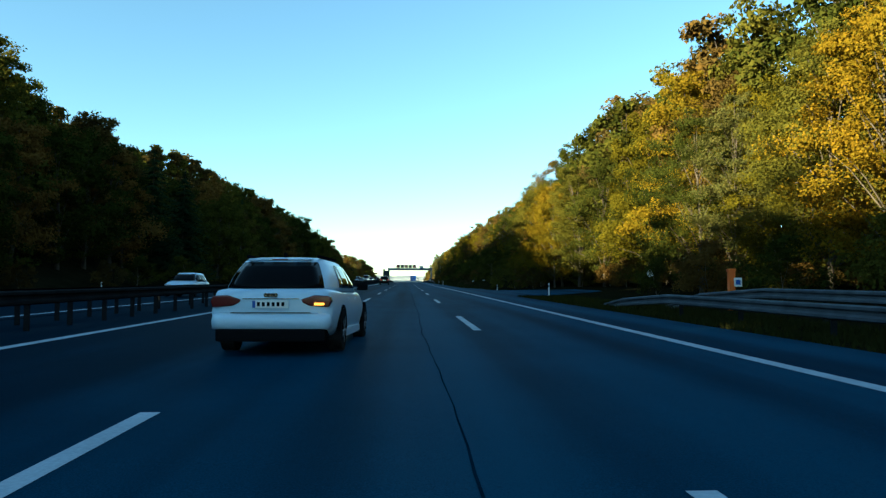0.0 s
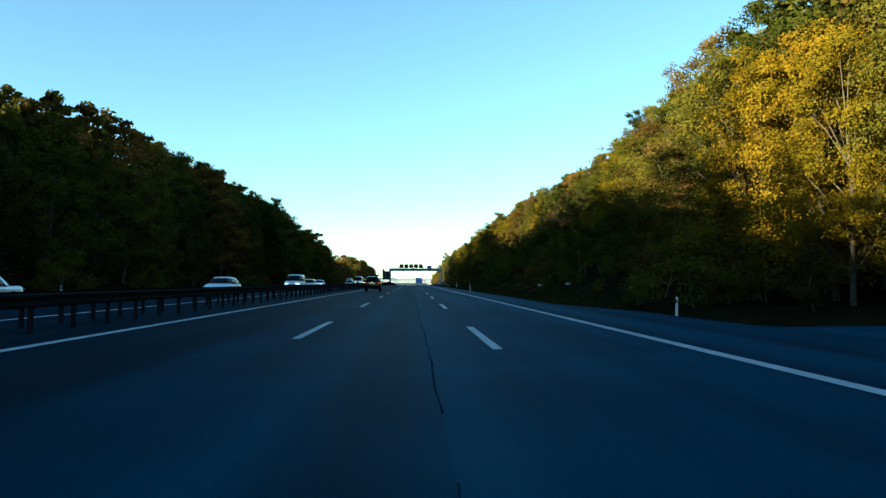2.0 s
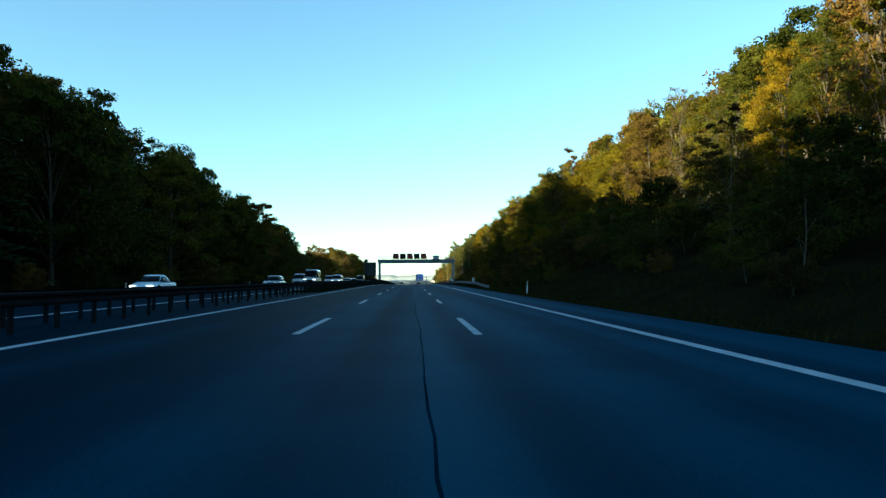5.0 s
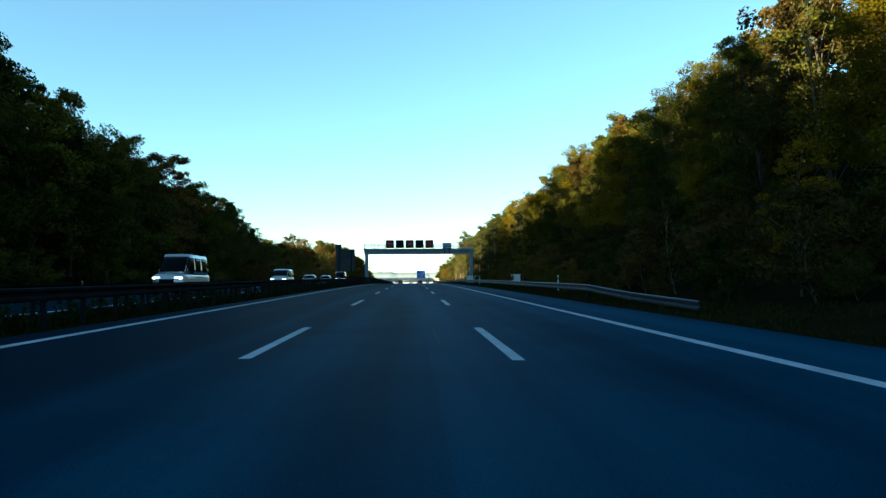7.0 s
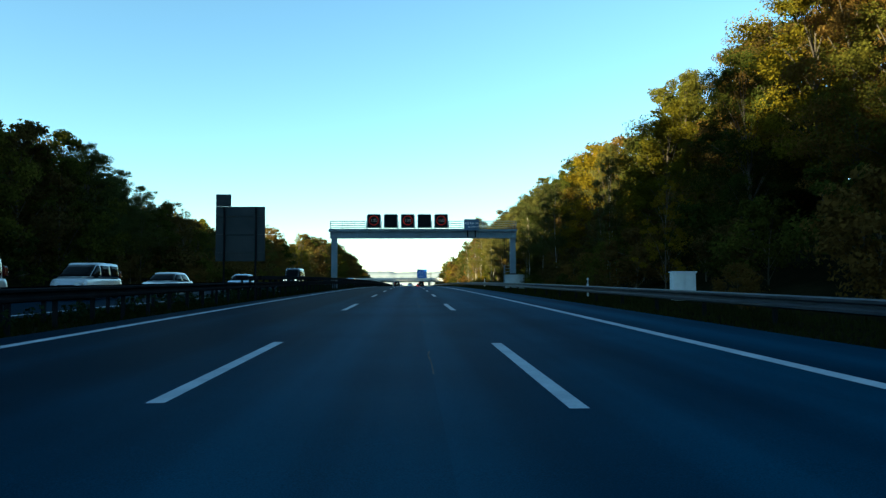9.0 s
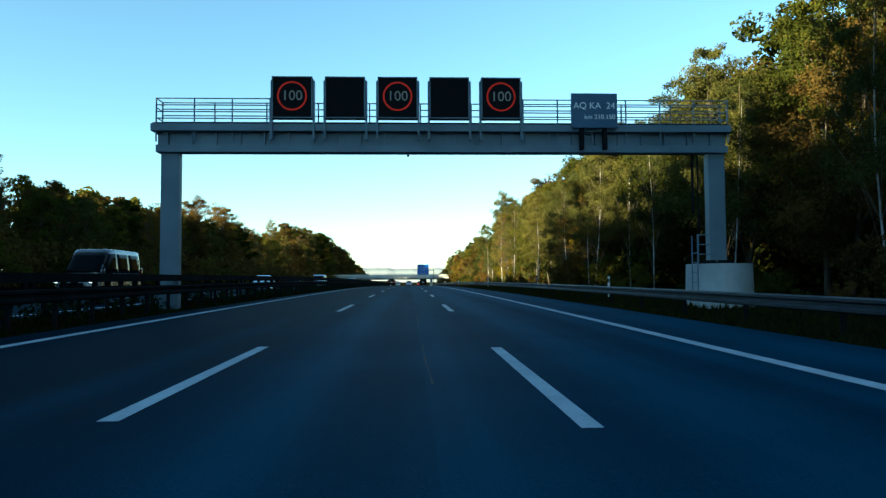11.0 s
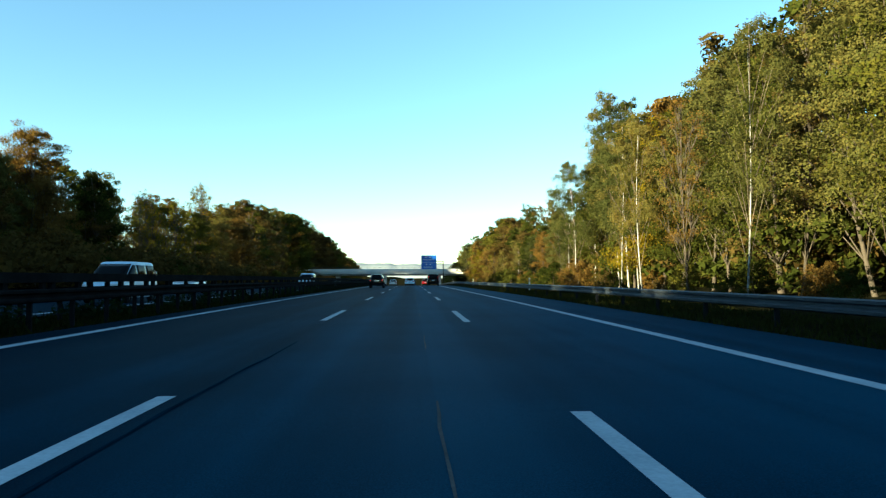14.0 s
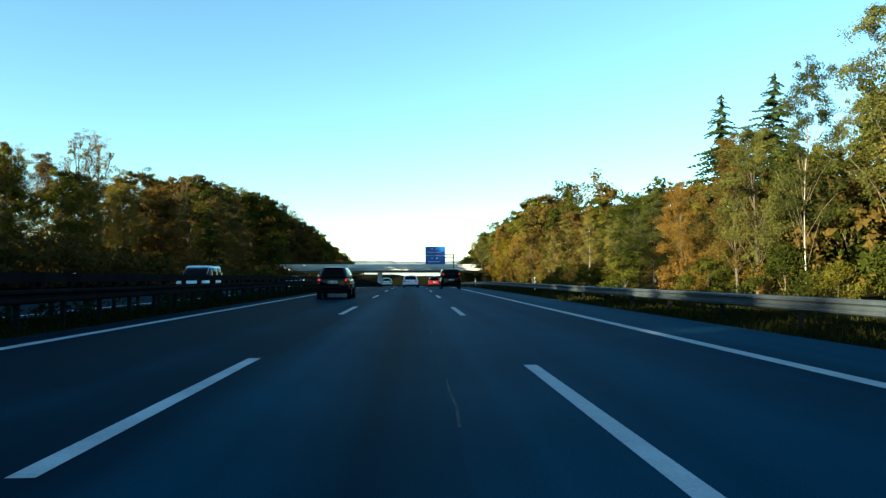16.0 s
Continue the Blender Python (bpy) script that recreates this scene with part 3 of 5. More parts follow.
p = thing("emergency_phone", "orange emergency call pillar with a small white sign", "phone pillar", at=(12.0, 24.6, ground_z(12, 24.6)))
part("pillar", box((-0.13, -0.11, -0.1), (0.09, 0.13, 1.47), 0.035), ORANGE, p)
part("hood", box((-0.15, -0.13, 1.42), (0.11, 0.15, 1.52), 0.03), ORANGE, p)
part("plate", box((0.0, -0.18, 0.85), (0.30, -0.15, 1.18), 0.01), POST_W, p, "white plate with a blue symbol")
part("symbol", box((0.06, -0.186, 0.92), (0.24, -0.18, 1.10)), BLUE, p, "blue symbol")

p = thing("round_sign", "small round pale sign on a grey post", "road sign", at=(21.7, 62.3, ground_z(21.7, 62.3)))
part("post", tube((0, 0, -0.1), (0, 0, 1.6), 0.035), STEEL, p)
part("disc", tube((0, -0.05, 1.3), (0, -0.03, 1.3), 0.33, seg=24), POST_W, p)

p = thing("switch_cabinet", "pale grey switch cabinet behind the guard rail", "cabinet", at=(13.3, 294.8, ground_z(13.3, 294.8)))
part("body", box((-0.55, -0.25, 0.1), (0.55, 0.3, 1.35), 0.02), POST_W, p)
part("plinth", box((-0.52, -0.22, -0.15), (0.52, 0.27, 0.1)), CONCRETE, p)
part("lid", box((-0.6, -0.3, 1.35), (0.6, 0.35, 1.42), 0.02), POST_W, p)
for x in (-0.53, 0.01):
    part("door", box((x, -0.265, 0.16), (x + 0.52, -0.25, 1.3), 0.005), POST_W, p)
p = thing("marker_stone", "small white kilometre box on the bank", "marker stone", at=(10.8, 117, ground_z(10.8, 117)))
part("block", box((-0.16, -0.1, -0.05), (0.16, 0.1, 0.30), 0.02), POST_W, p)


def boulder(x, y, seed):
    """A pale stone, flattened and uneven, half sunk into the bank."""
    bm = bmesh.new()
    bmesh.ops.create_icosphere(bm, subdivisions=3, radius=1)
    for v in bm.verts:
        v.co *= 1 + 0.25 * noise.noise(v.co * 1.6 + Vector((seed, 0, 0)))
        v.co = Vector((v.co.x * 0.23, v.co.y * 0.18, v.co.z * 0.11))
    ob = part("boulder", bm, CONCRETE, smooth=True)
    ob.location = (x, y, ground_z(x, y) + 0.05)
    tagged(ob, "pale flat stone lying on the dark bank", "stone")


boulder(11.8, 110.5, 4)


def earth_slip(x, y, r, seed):
    """A patch of bare earth that lies on the bank, with a ragged rim."""
    verts, faces = [(x, y, ground_z(x, y) + 0.16)], []
    n = 26
    for k in range(1, 5):
        for i in range(n):
            a = math.tau * i / n
            rr = r * k / 4 * (1 + 0.35 * noise.noise((2 * math.cos(a), 2 * math.sin(a), seed)))
            px, py = x + 0.7 * rr * math.cos(a), y + 1.5 * rr * math.sin(a)
            verts.append((px, py, ground_z(px, py) + 0.16 * (1 - (k / 4) ** 2) - (0.05 if k == 4 else 0) + 0.05 * noise.noise((px, py, seed))))
    for i in range(n):
        faces.append((0, 1 + i, 1 + (i + 1) % n))
        for k in range(3):
            p, q = 1 + k * n + i, 1 + k * n + (i + 1) % n
            faces.append((p, p + n, q + n, q))
    tagged(mesh_object("earth_slip", verts, faces, LITTER, smooth=True), "bare brown earth slip on the bank", "earth", "earth slips")


for i, (x, y, r) in enumerate(((10.4, 117, 1.1), (10.8, 124, 1.6), (11.2, 131, 1.4), (10.6, 141, 1.3))):
    earth_slip(x, y, r, i)

# ---------- trees ----------


def limb_tube(verts, faces, pts, radii, seg=6):
    base = len(verts)
    for i, (p, r) in enumerate(zip(pts, radii)):
        d = (pts[min(i + 1, len(pts) - 1)] - pts[max(i - 1, 0)]).normalized()
        u = d.orthogonal().normalized()
        w = d.cross(u)
        for k in range(seg):
            a = math.tau * k / seg
            verts.append(p + r * (math.cos(a) * u + math.sin(a) * w))
    for i in range(len(pts) - 1):
        for k in range(seg):
            j = (k + 1) % seg
            faces.append((base + i * seg + k, base + i * seg + j, base + (i + 1) * seg + j, base + (i + 1) * seg + k))


def leaf_mesh(name, centres, spread, count, size, rng, mat, droop=0.0, flat=0.65, hubs=None):
    """Many small folded leaves in clumps about the given centres; they face away from the hub of their bough."""
    n = len(centres) * count
    c = np.repeat(np.array(centres), count, 0)
    s = np.repeat(np.array(spread), count)[:, None]
    d = rng.normal(size=(n, 3))
    d /= np.linalg.norm(d, axis=1, keepdims=True)
    r = rng.random((n, 1)) ** 0.45
    off = d * r * s
    off[:, 2] *= flat
    off[:, 2] -= droop * rng.random(n) * s[:, 0]
    p = c + off
    away = d
    if hubs is not None:
        away = p - np.repeat(np.array(hubs), count, 0)
        away /= np.linalg.norm(away, axis=1, keepdims=True) + 1e-6
    nrm = 1.0 * away + rng.normal(size=(n, 3)) * 0.6 + np.array([0, 0, 0.35])
    nrm /= np.linalg.norm(nrm, axis=1, keepdims=True)
    t = np.cross(nrm, rng.normal(size=(n, 3)))
    t /= np.linalg.norm(t, axis=1, keepdims=True)
    b = np.cross(nrm, t)
    L = size * (0.6 + 0.8 * rng.random((n, 1)))
    W = L * (0.55 + 0.3 * rng.random((n, 1)))
    v = np.stack([p - t * L * 0.55, p + t * L * 0.35 + b * W * 0.62 + nrm * L * 0.12, p + t * L * 0.35 - b * W * 0.62], 1).reshape(-1, 3)
    me = bpy.data.meshes.new(name)
    me.vertices.add(3 * n)
    me.vertices.foreach_set("co", v.ravel())
    me.loops.add(3 * n)
    me.loops.foreach_set("vertex_index", np.arange(3 * n))
    me.polygons.add(n)
    me.polygons.foreach_set("loop_start", np.arange(0, 3 * n, 3))
    me.materials.append(mat)
    me.update(calc_edges=True)
    return me


def broadleaf(seed, h, rad, base, boughs, per, count, size, mat, bark, name, label, droop=0.0, trunk_r=0.22, spread=1.0, lean=0.6, limb_mat=None, twigs=False):
    """A tree: tapered bent trunk, a limb to every bough, boughs of many leaf clumps with gaps between them."""
    rnd, rng = random.Random(seed), np.random.default_rng(seed)
    t = thing(name, label, "tree", "roadside woods")
    verts, faces = [], []
    top = Vector((rnd.uniform(-lean, lean), rnd.uniform(-lean, lean), h * 0.93))
    bend = Vector((rnd.uniform(-0.5, 0.5), rnd.uniform(-0.5, 0.5), 0))
    pts = [Vector((0, 0, -0.4)) + top * (i / 7) + bend * math.sin(math.pi * i / 7) for i in range(8)]
    limb_tube(verts, faces, pts, [trunk_r * (1.25 if i == 0 else 1 - 0.12 * i) for i in range(8)], 8)
    lv, lf = [], []
    centres, spreads, hubs = [], [], []
    for i in range(boughs):
        f = (i + 0.3 + 0.7 * rnd.random()) / boughs
        br = rad * rnd.uniform(0.32, 0.54) * (1.1 - 0.45 * f)
        z = base + br * 0.5 + (h - base - br) * f
        prof = math.sin(math.pi * min(0.95, 0.22 + 0.76 * f)) ** 0.7
        rr = rad * prof * rnd.uniform(0.40, 0.82)
        a = i * 2.39996 + rnd.uniform(-0.6, 0.6)
        k = min(6, int(7 * z / h))
        hub = Vector((pts[k].x + rr * math.cos(a), pts[k].y + rr * math.sin(a), z))
        s = pts[max(1, k - 1)]
        limb_tube(lv, lf, [s, s.lerp(hub, 0.55) + Vector((0, 0, 0.35)), hub], [trunk_r * 0.34, trunk_r * 0.2, 0.02], 5)
        for _ in range(per):
            d = Vector((rnd.gauss(0, 1), rnd.gauss(0, 1), rnd.gauss(0.25, 0.8))).normalized() * br * (rnd.uniform(0.45, 1.08) if rnd.random() < 0.88 else rnd.uniform(1.05, 1.3))
            centres.append((hub.x + d.x, hub.y + d.y, max(0.15, hub.z + d.z * 0.75)))
            spreads.append(spread * br * rnd.uniform(0.32, 0.58))
            hubs.append(tuple(hub))
            if twigs:
                e = Vector(centres[-1])
                limb_tube(lv, lf, [hub.lerp(s, 0.25), hub.lerp(e, 0.5) + Vector((0, 0, 0.1)), e + (e - hub) * 0.25], [0.028, 0.018, 0.006], 3)
    mesh_object("trunk", verts, faces, bark, t, smooth=True)
    tagged(mesh_object("limbwork", lv, lf, limb_mat or bark, t, smooth=True), kind="stuff")
    crown = new("crown", leaf_mesh("crown", centres, spreads, count, size, rng, mat, droop, hubs=hubs))
    crown.parent = t
    return t


def spruce(seed, h, rad, layers, per, mat=None):
    rnd = random.Random(seed)
    t = thing("spruce", "dark green spruce with drooping branches", "tree", "roadside woods")
    verts, faces = [], []
    limb_tube(verts, faces, [Vector((0, 0, -0.4)), Vector((0.05, 0, h * 0.5)), Vector((0, 0, h))], [0.2, 0.12, 0.015], 7)
    mesh_object("trunk", verts, faces, BARK, t, smooth=True)
    lv, lf = [], []
    for i in range(layers):
        f = i / (layers - 1)
        for k in range(per):
            z = h * (0.08 + 0.90 * min(1.0, max(0.0, f + rnd.uniform(-1.2, 1.2) / layers)))
            sag = rnd.uniform(0.12, 0.55)
            a = math.tau * k / per + i * 0.7 + rnd.uniform(-0.3, 0.3)
            L = rad * (1 - f) ** 0.8 * rnd.uniform(0.65, 1.15) + 0.12
            d, u = Vector((math.cos(a), math.sin(a), 0)), Vector((-math.sin(a), math.cos(a), 0))
            for s in range(7):
                q = (s + 0.5) / 7
                c = d * L * q + Vector((0, 0, z - sag * L * q * q + rnd.uniform(-0.06, 0.06)))
                w = 0.32 * L * (1 - 0.75 * q) * rnd.uniform(0.7, 1.2) + 0.05
                b = len(lv)
                tip = d * (L / 7 * 1.3)
                lv.extend([c - u * w - Vector((0, 0, w * 0.5)), c + tip * 0.3 + Vector((0, 0, 0.05)), c + u * w - Vector((0, 0, w * 0.5)), c + tip - Vector((0, 0, 0.1))])
                lf.extend([(b, b + 1, b + 3), (b + 1, b + 2, b + 3)])
    mesh_object("crown", lv, lf, NEEDLE, t)
    return t


PROTO = {
    "oak": [broadleaf(s, 17, 5.2, 1.6, 22, 11, 165, 0.135, GREEN, BARK, "oak", "broad oak in green and olive autumn leaf", trunk_r=0.2) for s in (1, 2, 3)],
    "maple": [broadleaf(s, 15, 4.8, 1.4, 21, 11, 165, 0.135, GOLD, BARK, "maple", "golden yellow maple in autumn leaf", trunk_r=0.17) for s in (4, 5)],
    "beech": [broadleaf(s, 16, 4.8, 1.6, 21, 11, 155, 0.135, RUST, BARK, "beech", "rust-brown beech in autumn leaf", trunk_r=0.17) for s in (7, 8)],
    "birch": [broadleaf(s, 19, 3.4, 6.0, 20, 9, 120, 0.12, OLIVE_SUNLIT, BIRCH, "birch", "slender birch with white bark and thin leaf", droop=0.9, trunk_r=0.078, lean=1.9, limb_mat=TWIG) for s in (9, 10, 11)],
    "ash": [broadleaf(s, 18, 3.4, 4.0, 24, 7, 34, 0.13, m, BARK, "ash", "half-bare ash with pale trunk and brown twigs", trunk_r=0.10, lean=1.2, twigs=True) for s, m in ((17, RUST), (18, GOLD))],
    # alders carry the lightened leaf colour that imitates sunlit crowns
    "alder": [broadleaf(s, 17, 4.0, 4.2, 24, 10, 150, 0.13, OLIVE_SUNLIT, BARK, "alder", "slender grey-green alder thinning in autumn", trunk_r=0.13, lean=1.0) for s in (19, 20, 26)],
    "shrub": [broadleaf(s, 4.2, 2.7, 0.1, 9, 7, 84, 0.145, m, TWIG, "shrub", lab, trunk_r=0.05, spread=1.3) for s, m, lab in ((12, GREEN, "dense green shrub at the wood's edge"), (13, RUST, "brown shrub at the wood's edge"), (14, GREEN, "dark green shrub on the bank"))],
    "thicket": [broadleaf(s, 9, 2.6, 0.8, 14, 5, 66, 0.14, RUST if s == 15 else GOLD, TWIG, "sapling", "thin half-bare sapling with brown twigs", trunk_r=0.06) for s in (15, 16)],
    "far_oak": [broadleaf(s, 17, 5.2, 0.8, 18, 8, 88, 0.28, GREEN, BARK, "hornbeam", "dark green hornbeam in the shaded wood", trunk_r=0.22, spread=1.15) for s in (21, 22, 23)],
    "far_maple": [broadleaf(s, 16, 5.0, 0.8, 18, 8, 88, 0.27, RUST, BARK, "linden", "brown and gold linden in the wood", spread=1.15) for s in (24, 25)],
    "spruce": [spruce(31, 17, 4.6, 24, 9), spruce(32, 15, 4.0, 22, 8)],
}
used = set()


def plant(kind, x, y, height, rnd, sink=0.0):
    """Sets one tree of a kind with its top at about the given height above its foot."""
    k = rnd.randrange(len(PROTO[kind]))
    src = PROTO[kind][k]
    nominal = {"oak": 17, "maple": 15, "beech": 16, "birch": 19, "ash": 18, "alder": 17, "shrub": 4.2, "thicket": 9, "far_oak": 17, "far_maple": 16, "spruce": 17}[kind]
    s = height / nominal
    m = pose(x, y, ground_z(x, y) - sink, rnd.uniform(-3, 3), rnd.uniform(-3, 3), rnd.uniform(0, 360))
    t = copy_thing(src, m)
    t.scale = (s * rnd.uniform(0.9, 1.15), s * rnd.uniform(0.9, 1.15), s)
    return t


def pick(rnd, table):
    r, acc = rnd.random() * sum(w for _, w in table), 0
    for k, w in table:
        acc += w
        if r <= acc:
            return k
    return table[-1][0]


def right_top(x, y):
    """Height of the treetops over the carriageway on the right, at the distance x."""
    ys = [-30, 45, 62, 75, 88, 100, 121, 149, 174, 209, 235, 249, 281, 305, 332, 386, 397, 427, 454, 468, 480, 490, 513, 533, 560, 617, 650, 684, 782, 900]
    zs = [17, 21, 22.5, 21, 23, 23, 21, 18, 18.5, 19.5, 19.5, 21.5, 18.5, 21.5, 20, 20, 18, 21, 21, 20, 15, 11.5, 10.5, 10.5, 13, 21, 20, 17, 13.5, 10]
    return road_z(y) + 1.1 + (float(np.interp(y, ys, zs)) - 1.1) * x / 26


def left_top(x, y):
    ys = [-110, -20, 30, 60, 93, 122, 158, 195, 226, 259, 276, 297, 312, 341, 362, 376, 390, 446, 487, 508, 538, 557, 605, 625, 665, 720, 810, 950, 1100]
    # first three heights lie out of view, set for the shade they cast
    zs = [21, 22, 22, 24.5, 28.5, 23.5, 21.5, 31, 32, 30.5, 30, 30, 28.5, 25, 21.5, 19.5, 16, 18, 21, 19, 22, 24, 31, 34, 37, 33, 29, 20, 14]
    return road_z(y) + 1.1 + (float(np.interp(y, ys, zs)) - 1.1) * -x / 54


def far_wood(spots, seed, mats, label, size=0.5, count=52):
    """The depth of the wood, past counting: clumps of leaves for every crown, one object for each tone."""
    rnd, rng = random.Random(seed), np.random.default_rng(seed)
    for i, mat in enumerate(mats):
        centres, spreads = [], []
        for x, y, h in spots[i::len(mats)]:
            g0 = ground_z(x, y)
            for k in range(34):
                f = (k + rnd.random()) / 34
                r = 4.6 * math.sin(math.pi * (0.15 + 0.82 * f)) ** 0.7 * math.sqrt(rnd.random())
                an = rnd.uniform(0, math.tau)
                centres.append((x + r * math.cos(an), y + r * math.sin(an), g0 + 0.6 + (h - 0.9) * f))
                spreads.append(rnd.uniform(1.0, 1.9))
        ob = new("deep_wood", leaf_mesh("deep_wood", centres, spreads, count, size, rng, mat))
        tagged(ob, label, "woods", kind="stuff")


rnd = random.Random(42)
y = 12.0
while y < 800:      # right-hand edge of the wood
    hill = 98 < y < 325
    x = (19.0 if y < 98 else 23.0 if hill else 19.5) + rnd.uniform(-1.8, 2.4)
    if 46 < y < 74:
        x += 5.5
    if hill:
        kinds = [("oak", 4), ("maple", 2), ("beech", 1.2), ("thicket", 0.5), ("spruce", 0.5 if y > 240 else 0), ("ash", 2.5 if 138 < y < 215 else 0)]
    elif y < 98:
        kinds = [("oak", 2.5), ("maple", 4.0), ("beech", 0.35), ("alder", 0.7)]
    elif y < 460:
        kinds = [("oak", 3.0), ("alder", 3.6), ("birch", 1.8), ("ash", 1.0), ("maple", 1.5), ("beech", 1.1)]
    elif y < 505:
        kinds = [("beech", 1), ("maple", 1.4), ("oak", 2), ("alder", 1.5), ("birch", 0.8)]
    else:
        kinds = [("far_oak", 2.0), ("alder", 2.4), ("far_maple", 1.0), ("birch", 1.0), ("ash", 0.8), ("maple", 0.5), ("spruce", 0.3)]
    h = max(6.5 if y < 600 else 4.0, (right_top(x, y) - ground_z(x, y)) * rnd.uniform(0.72 if y < 98 else 0.82, 0.88 if y < 98 else 1.0))
    plant(pick(rnd, kinds), x, y, h, rnd)
    y += rnd.uniform(3.6, 5.4) if y < 500 else rnd.uniform(5, 7.5)
y = -20.0
while y < 720:      # second row
    hill = 98 < y < 325
    x = (28.0 if not hill else 32.0) + rnd.uniform(-2, 2)
    h = max(8.0 if y < 600 else 4.5, (right_top(x, y) - ground_z(x, y)) * rnd.uniform(0.86, 1.0))
    plant(pick(rnd, [("far_oak", 3), ("far_maple", 2), ("birch", 0.6)]), x, y, h, rnd)
    y += rnd.uniform(4.4, 6.8)
spots = []
y = -60.0
while y < 760:
    x = 38 + rnd.uniform(-2, 3)
    spots.append((x, y, max(8.0 if y < 600 else 4.0, (right_top(x, y) - ground_z(x, y)) * rnd.uniform(0.72, 0.92))))
    y += rnd.uniform(5, 7.5)
far_wood(spots, 51, (GREEN, RUST), "deep shaded wood behind the roadside trees")
spots = [(45.5 + rnd.uniform(-2.5, 2.5), 86 + 4.6 * i, max(7.0, (right_top(45.5, 86 + 4.6 * i) - ground_z(45.5, 86 + 4.6 * i)) * rnd.uniform(0.55, 0.72))) for i in range(76)]
far_wood(spots, 55, (GREEN,), "deep shaded wood on the crest of the bank", 0.7, 48)
y = 92.0
while y < 335:      # scrub on the right-hand bank
    for x0 in (11.6, 14.4, 18.0):
        x = x0 + rnd.uniform(-1.2, 1.6)
        k = pick(rnd, [("shrub", 5), ("thicket", 1.6 if x0 > 12 else 0)])
        if 284 < y < 300 and x < 16.5:
            continue
        plant(k, x, y + rnd.uniform(-1.5, 1.5), (rnd.uniform(2.4, 4.2) * (1 + 0.06 * (x - 13)) if x0 > 12 else rnd.uniform(0.9, 1.8)) if k == "shrub" else rnd.uniform(5, 7.5), rnd)
    y += rnd.uniform(4.6, 6.2)
y = -6.0
while y < 640:      # undergrowth below the other right-hand trees
    if not (92 < y < 330) and not (44 < y < 76):
        if y < 92:
            plant("shrub", 15.5 + rnd.uniform(-1.0, 1.0), y + 2, rnd.uniform(2.0, 3.6), rnd)
        plant("shrub", 16.5 + rnd.uniform(-1.0, 3.5), y, rnd.uniform(1.4, 3.4) if y < 400 else rnd.uniform(1.0, 2.2), rnd)
        plant("shrub", 24.0 + rnd.uniform(-1.5, 1.5), y + 1.5, rnd.uniform(3.0, 5.0), rnd)
    y += rnd.uniform(6.5, 9.0)
y = 330.0
while y < 520:      # low growth behind the rail
    plant("shrub", rnd.uniform(12.5, 15.0), y, rnd.uniform(0.8, 1.5) if y < 440 else rnd.uniform(1.4, 2.8), rnd)
    y += rnd.uniform(7.0, 11.0) if y < 440 else rnd.uniform(3.5, 6.0)
for y in range(42, 80, 4):
    plant("shrub", (24.5 if 50 < y < 70 else 22.5) + rnd.uniform(-1.5, 1), y, rnd.uniform(2.2, 3.8), rnd)
    plant("shrub", 28 + rnd.uniform(-1, 2), y, rnd.uniform(3, 5), rnd)
y = 338.0
while y < 470:      # slim birches with bare stems before the wood
    plant("birch" if rnd.random() < 0.75 else "ash", 16.8 + rnd.uniform(-1.2, 0.8), y, min(rnd.uniform(11, 15.5), (right_top(16.8, y) - ground_z(16.8, y)) * 0.97), rnd)
    y += rnd.uniform(6.0, 15.0)
for x, y, top in ((20.0, 461, 19.4), (20.6, 466, 16.2), (19.4, 456, 17.6)):
    plant("birch", x, y, top - ground_z(x, y), rnd)
low = [(25.0 + rnd.uniform(-2.5, 2.5), 326 + 3.4 * i, rnd.uniform(5.0, 8.0)) for i in range(50)]
far_wood(low, 56, (GREEN, RUST), "dense dark undergrowth inside the roadside wood", 0.4, 48)
for x, y, top in ((29.0, 510, 18.8), (29.4, 501, 18.3), (26.0, 309.5, 21.4), (26.0, 277, 20.4), (30.0, 318.6, 19.0)):
    plant("spruce", x, y, road_z(y) + top - ground_z(x, y), rnd)

for row, (x0, step) in enumerate(((-33, 5.5), (-42, 6.0))):  # left-hand wood
    y = 36.0
    while y < 960:
        x = x0 + rnd.uniform(-2.5, 2.5)
        if y > 345:
            x -= 6.0
        h = max(5.0, (left_top(x, y) - ground_z(x, y)) * (rnd.uniform(0.90, 1.06) if y < 225 else rnd.uniform(0.84, 1.0)))
        if row and y > 410:
            h *= 0.9
        if row and 285 < y < 350:
            h *= 0.82
        kinds = [("far_oak", 4), ("far_maple", 1.2), ("spruce", 0.7 if y < 420 else 0.2)] if y < 330 else [("far_oak", 1.4), ("alder", 1.6), ("far_maple", 1.8), ("ash", 1.4), ("beech", 0.5), ("spruce", 0.15)]
        plant(pick(rnd, kinds), x, y, h, rnd)
        y += step * rnd.uniform(0.8, 1.3)


def depth_scale(x, y):
    """How far the inner rows rise to the sight line, tuned to the shade they cast."""
    if x < -75:
        return 0.80 if y < 105 else 0.76 if 185 < y < 225 else 0.5 if y >= 225 else 1.0
    if x == -71:
        return 0.74 if y < 395 else 0.9
    if x in (-53, -64) and y >= 430:
        return 0.86
    if x == -64:
        return 0.82 if 20 < y < 105 else 0.66 if 280 < y < 315 else 0.82 if 315 <= y < 333 else 1.0 if 333 <= y < 390 else 1.04 if 390 <= y < 414 else 0.8 if 414 <= y < 500 else 1.0
    if x == -53:
        return 0.70 if 285 < y < 318 else 0.88 if 318 <= y < 345 else 1.04 if 345 <= y < 390 else 0.82 if 418 < y < 500 else 1.0
    return 1.0


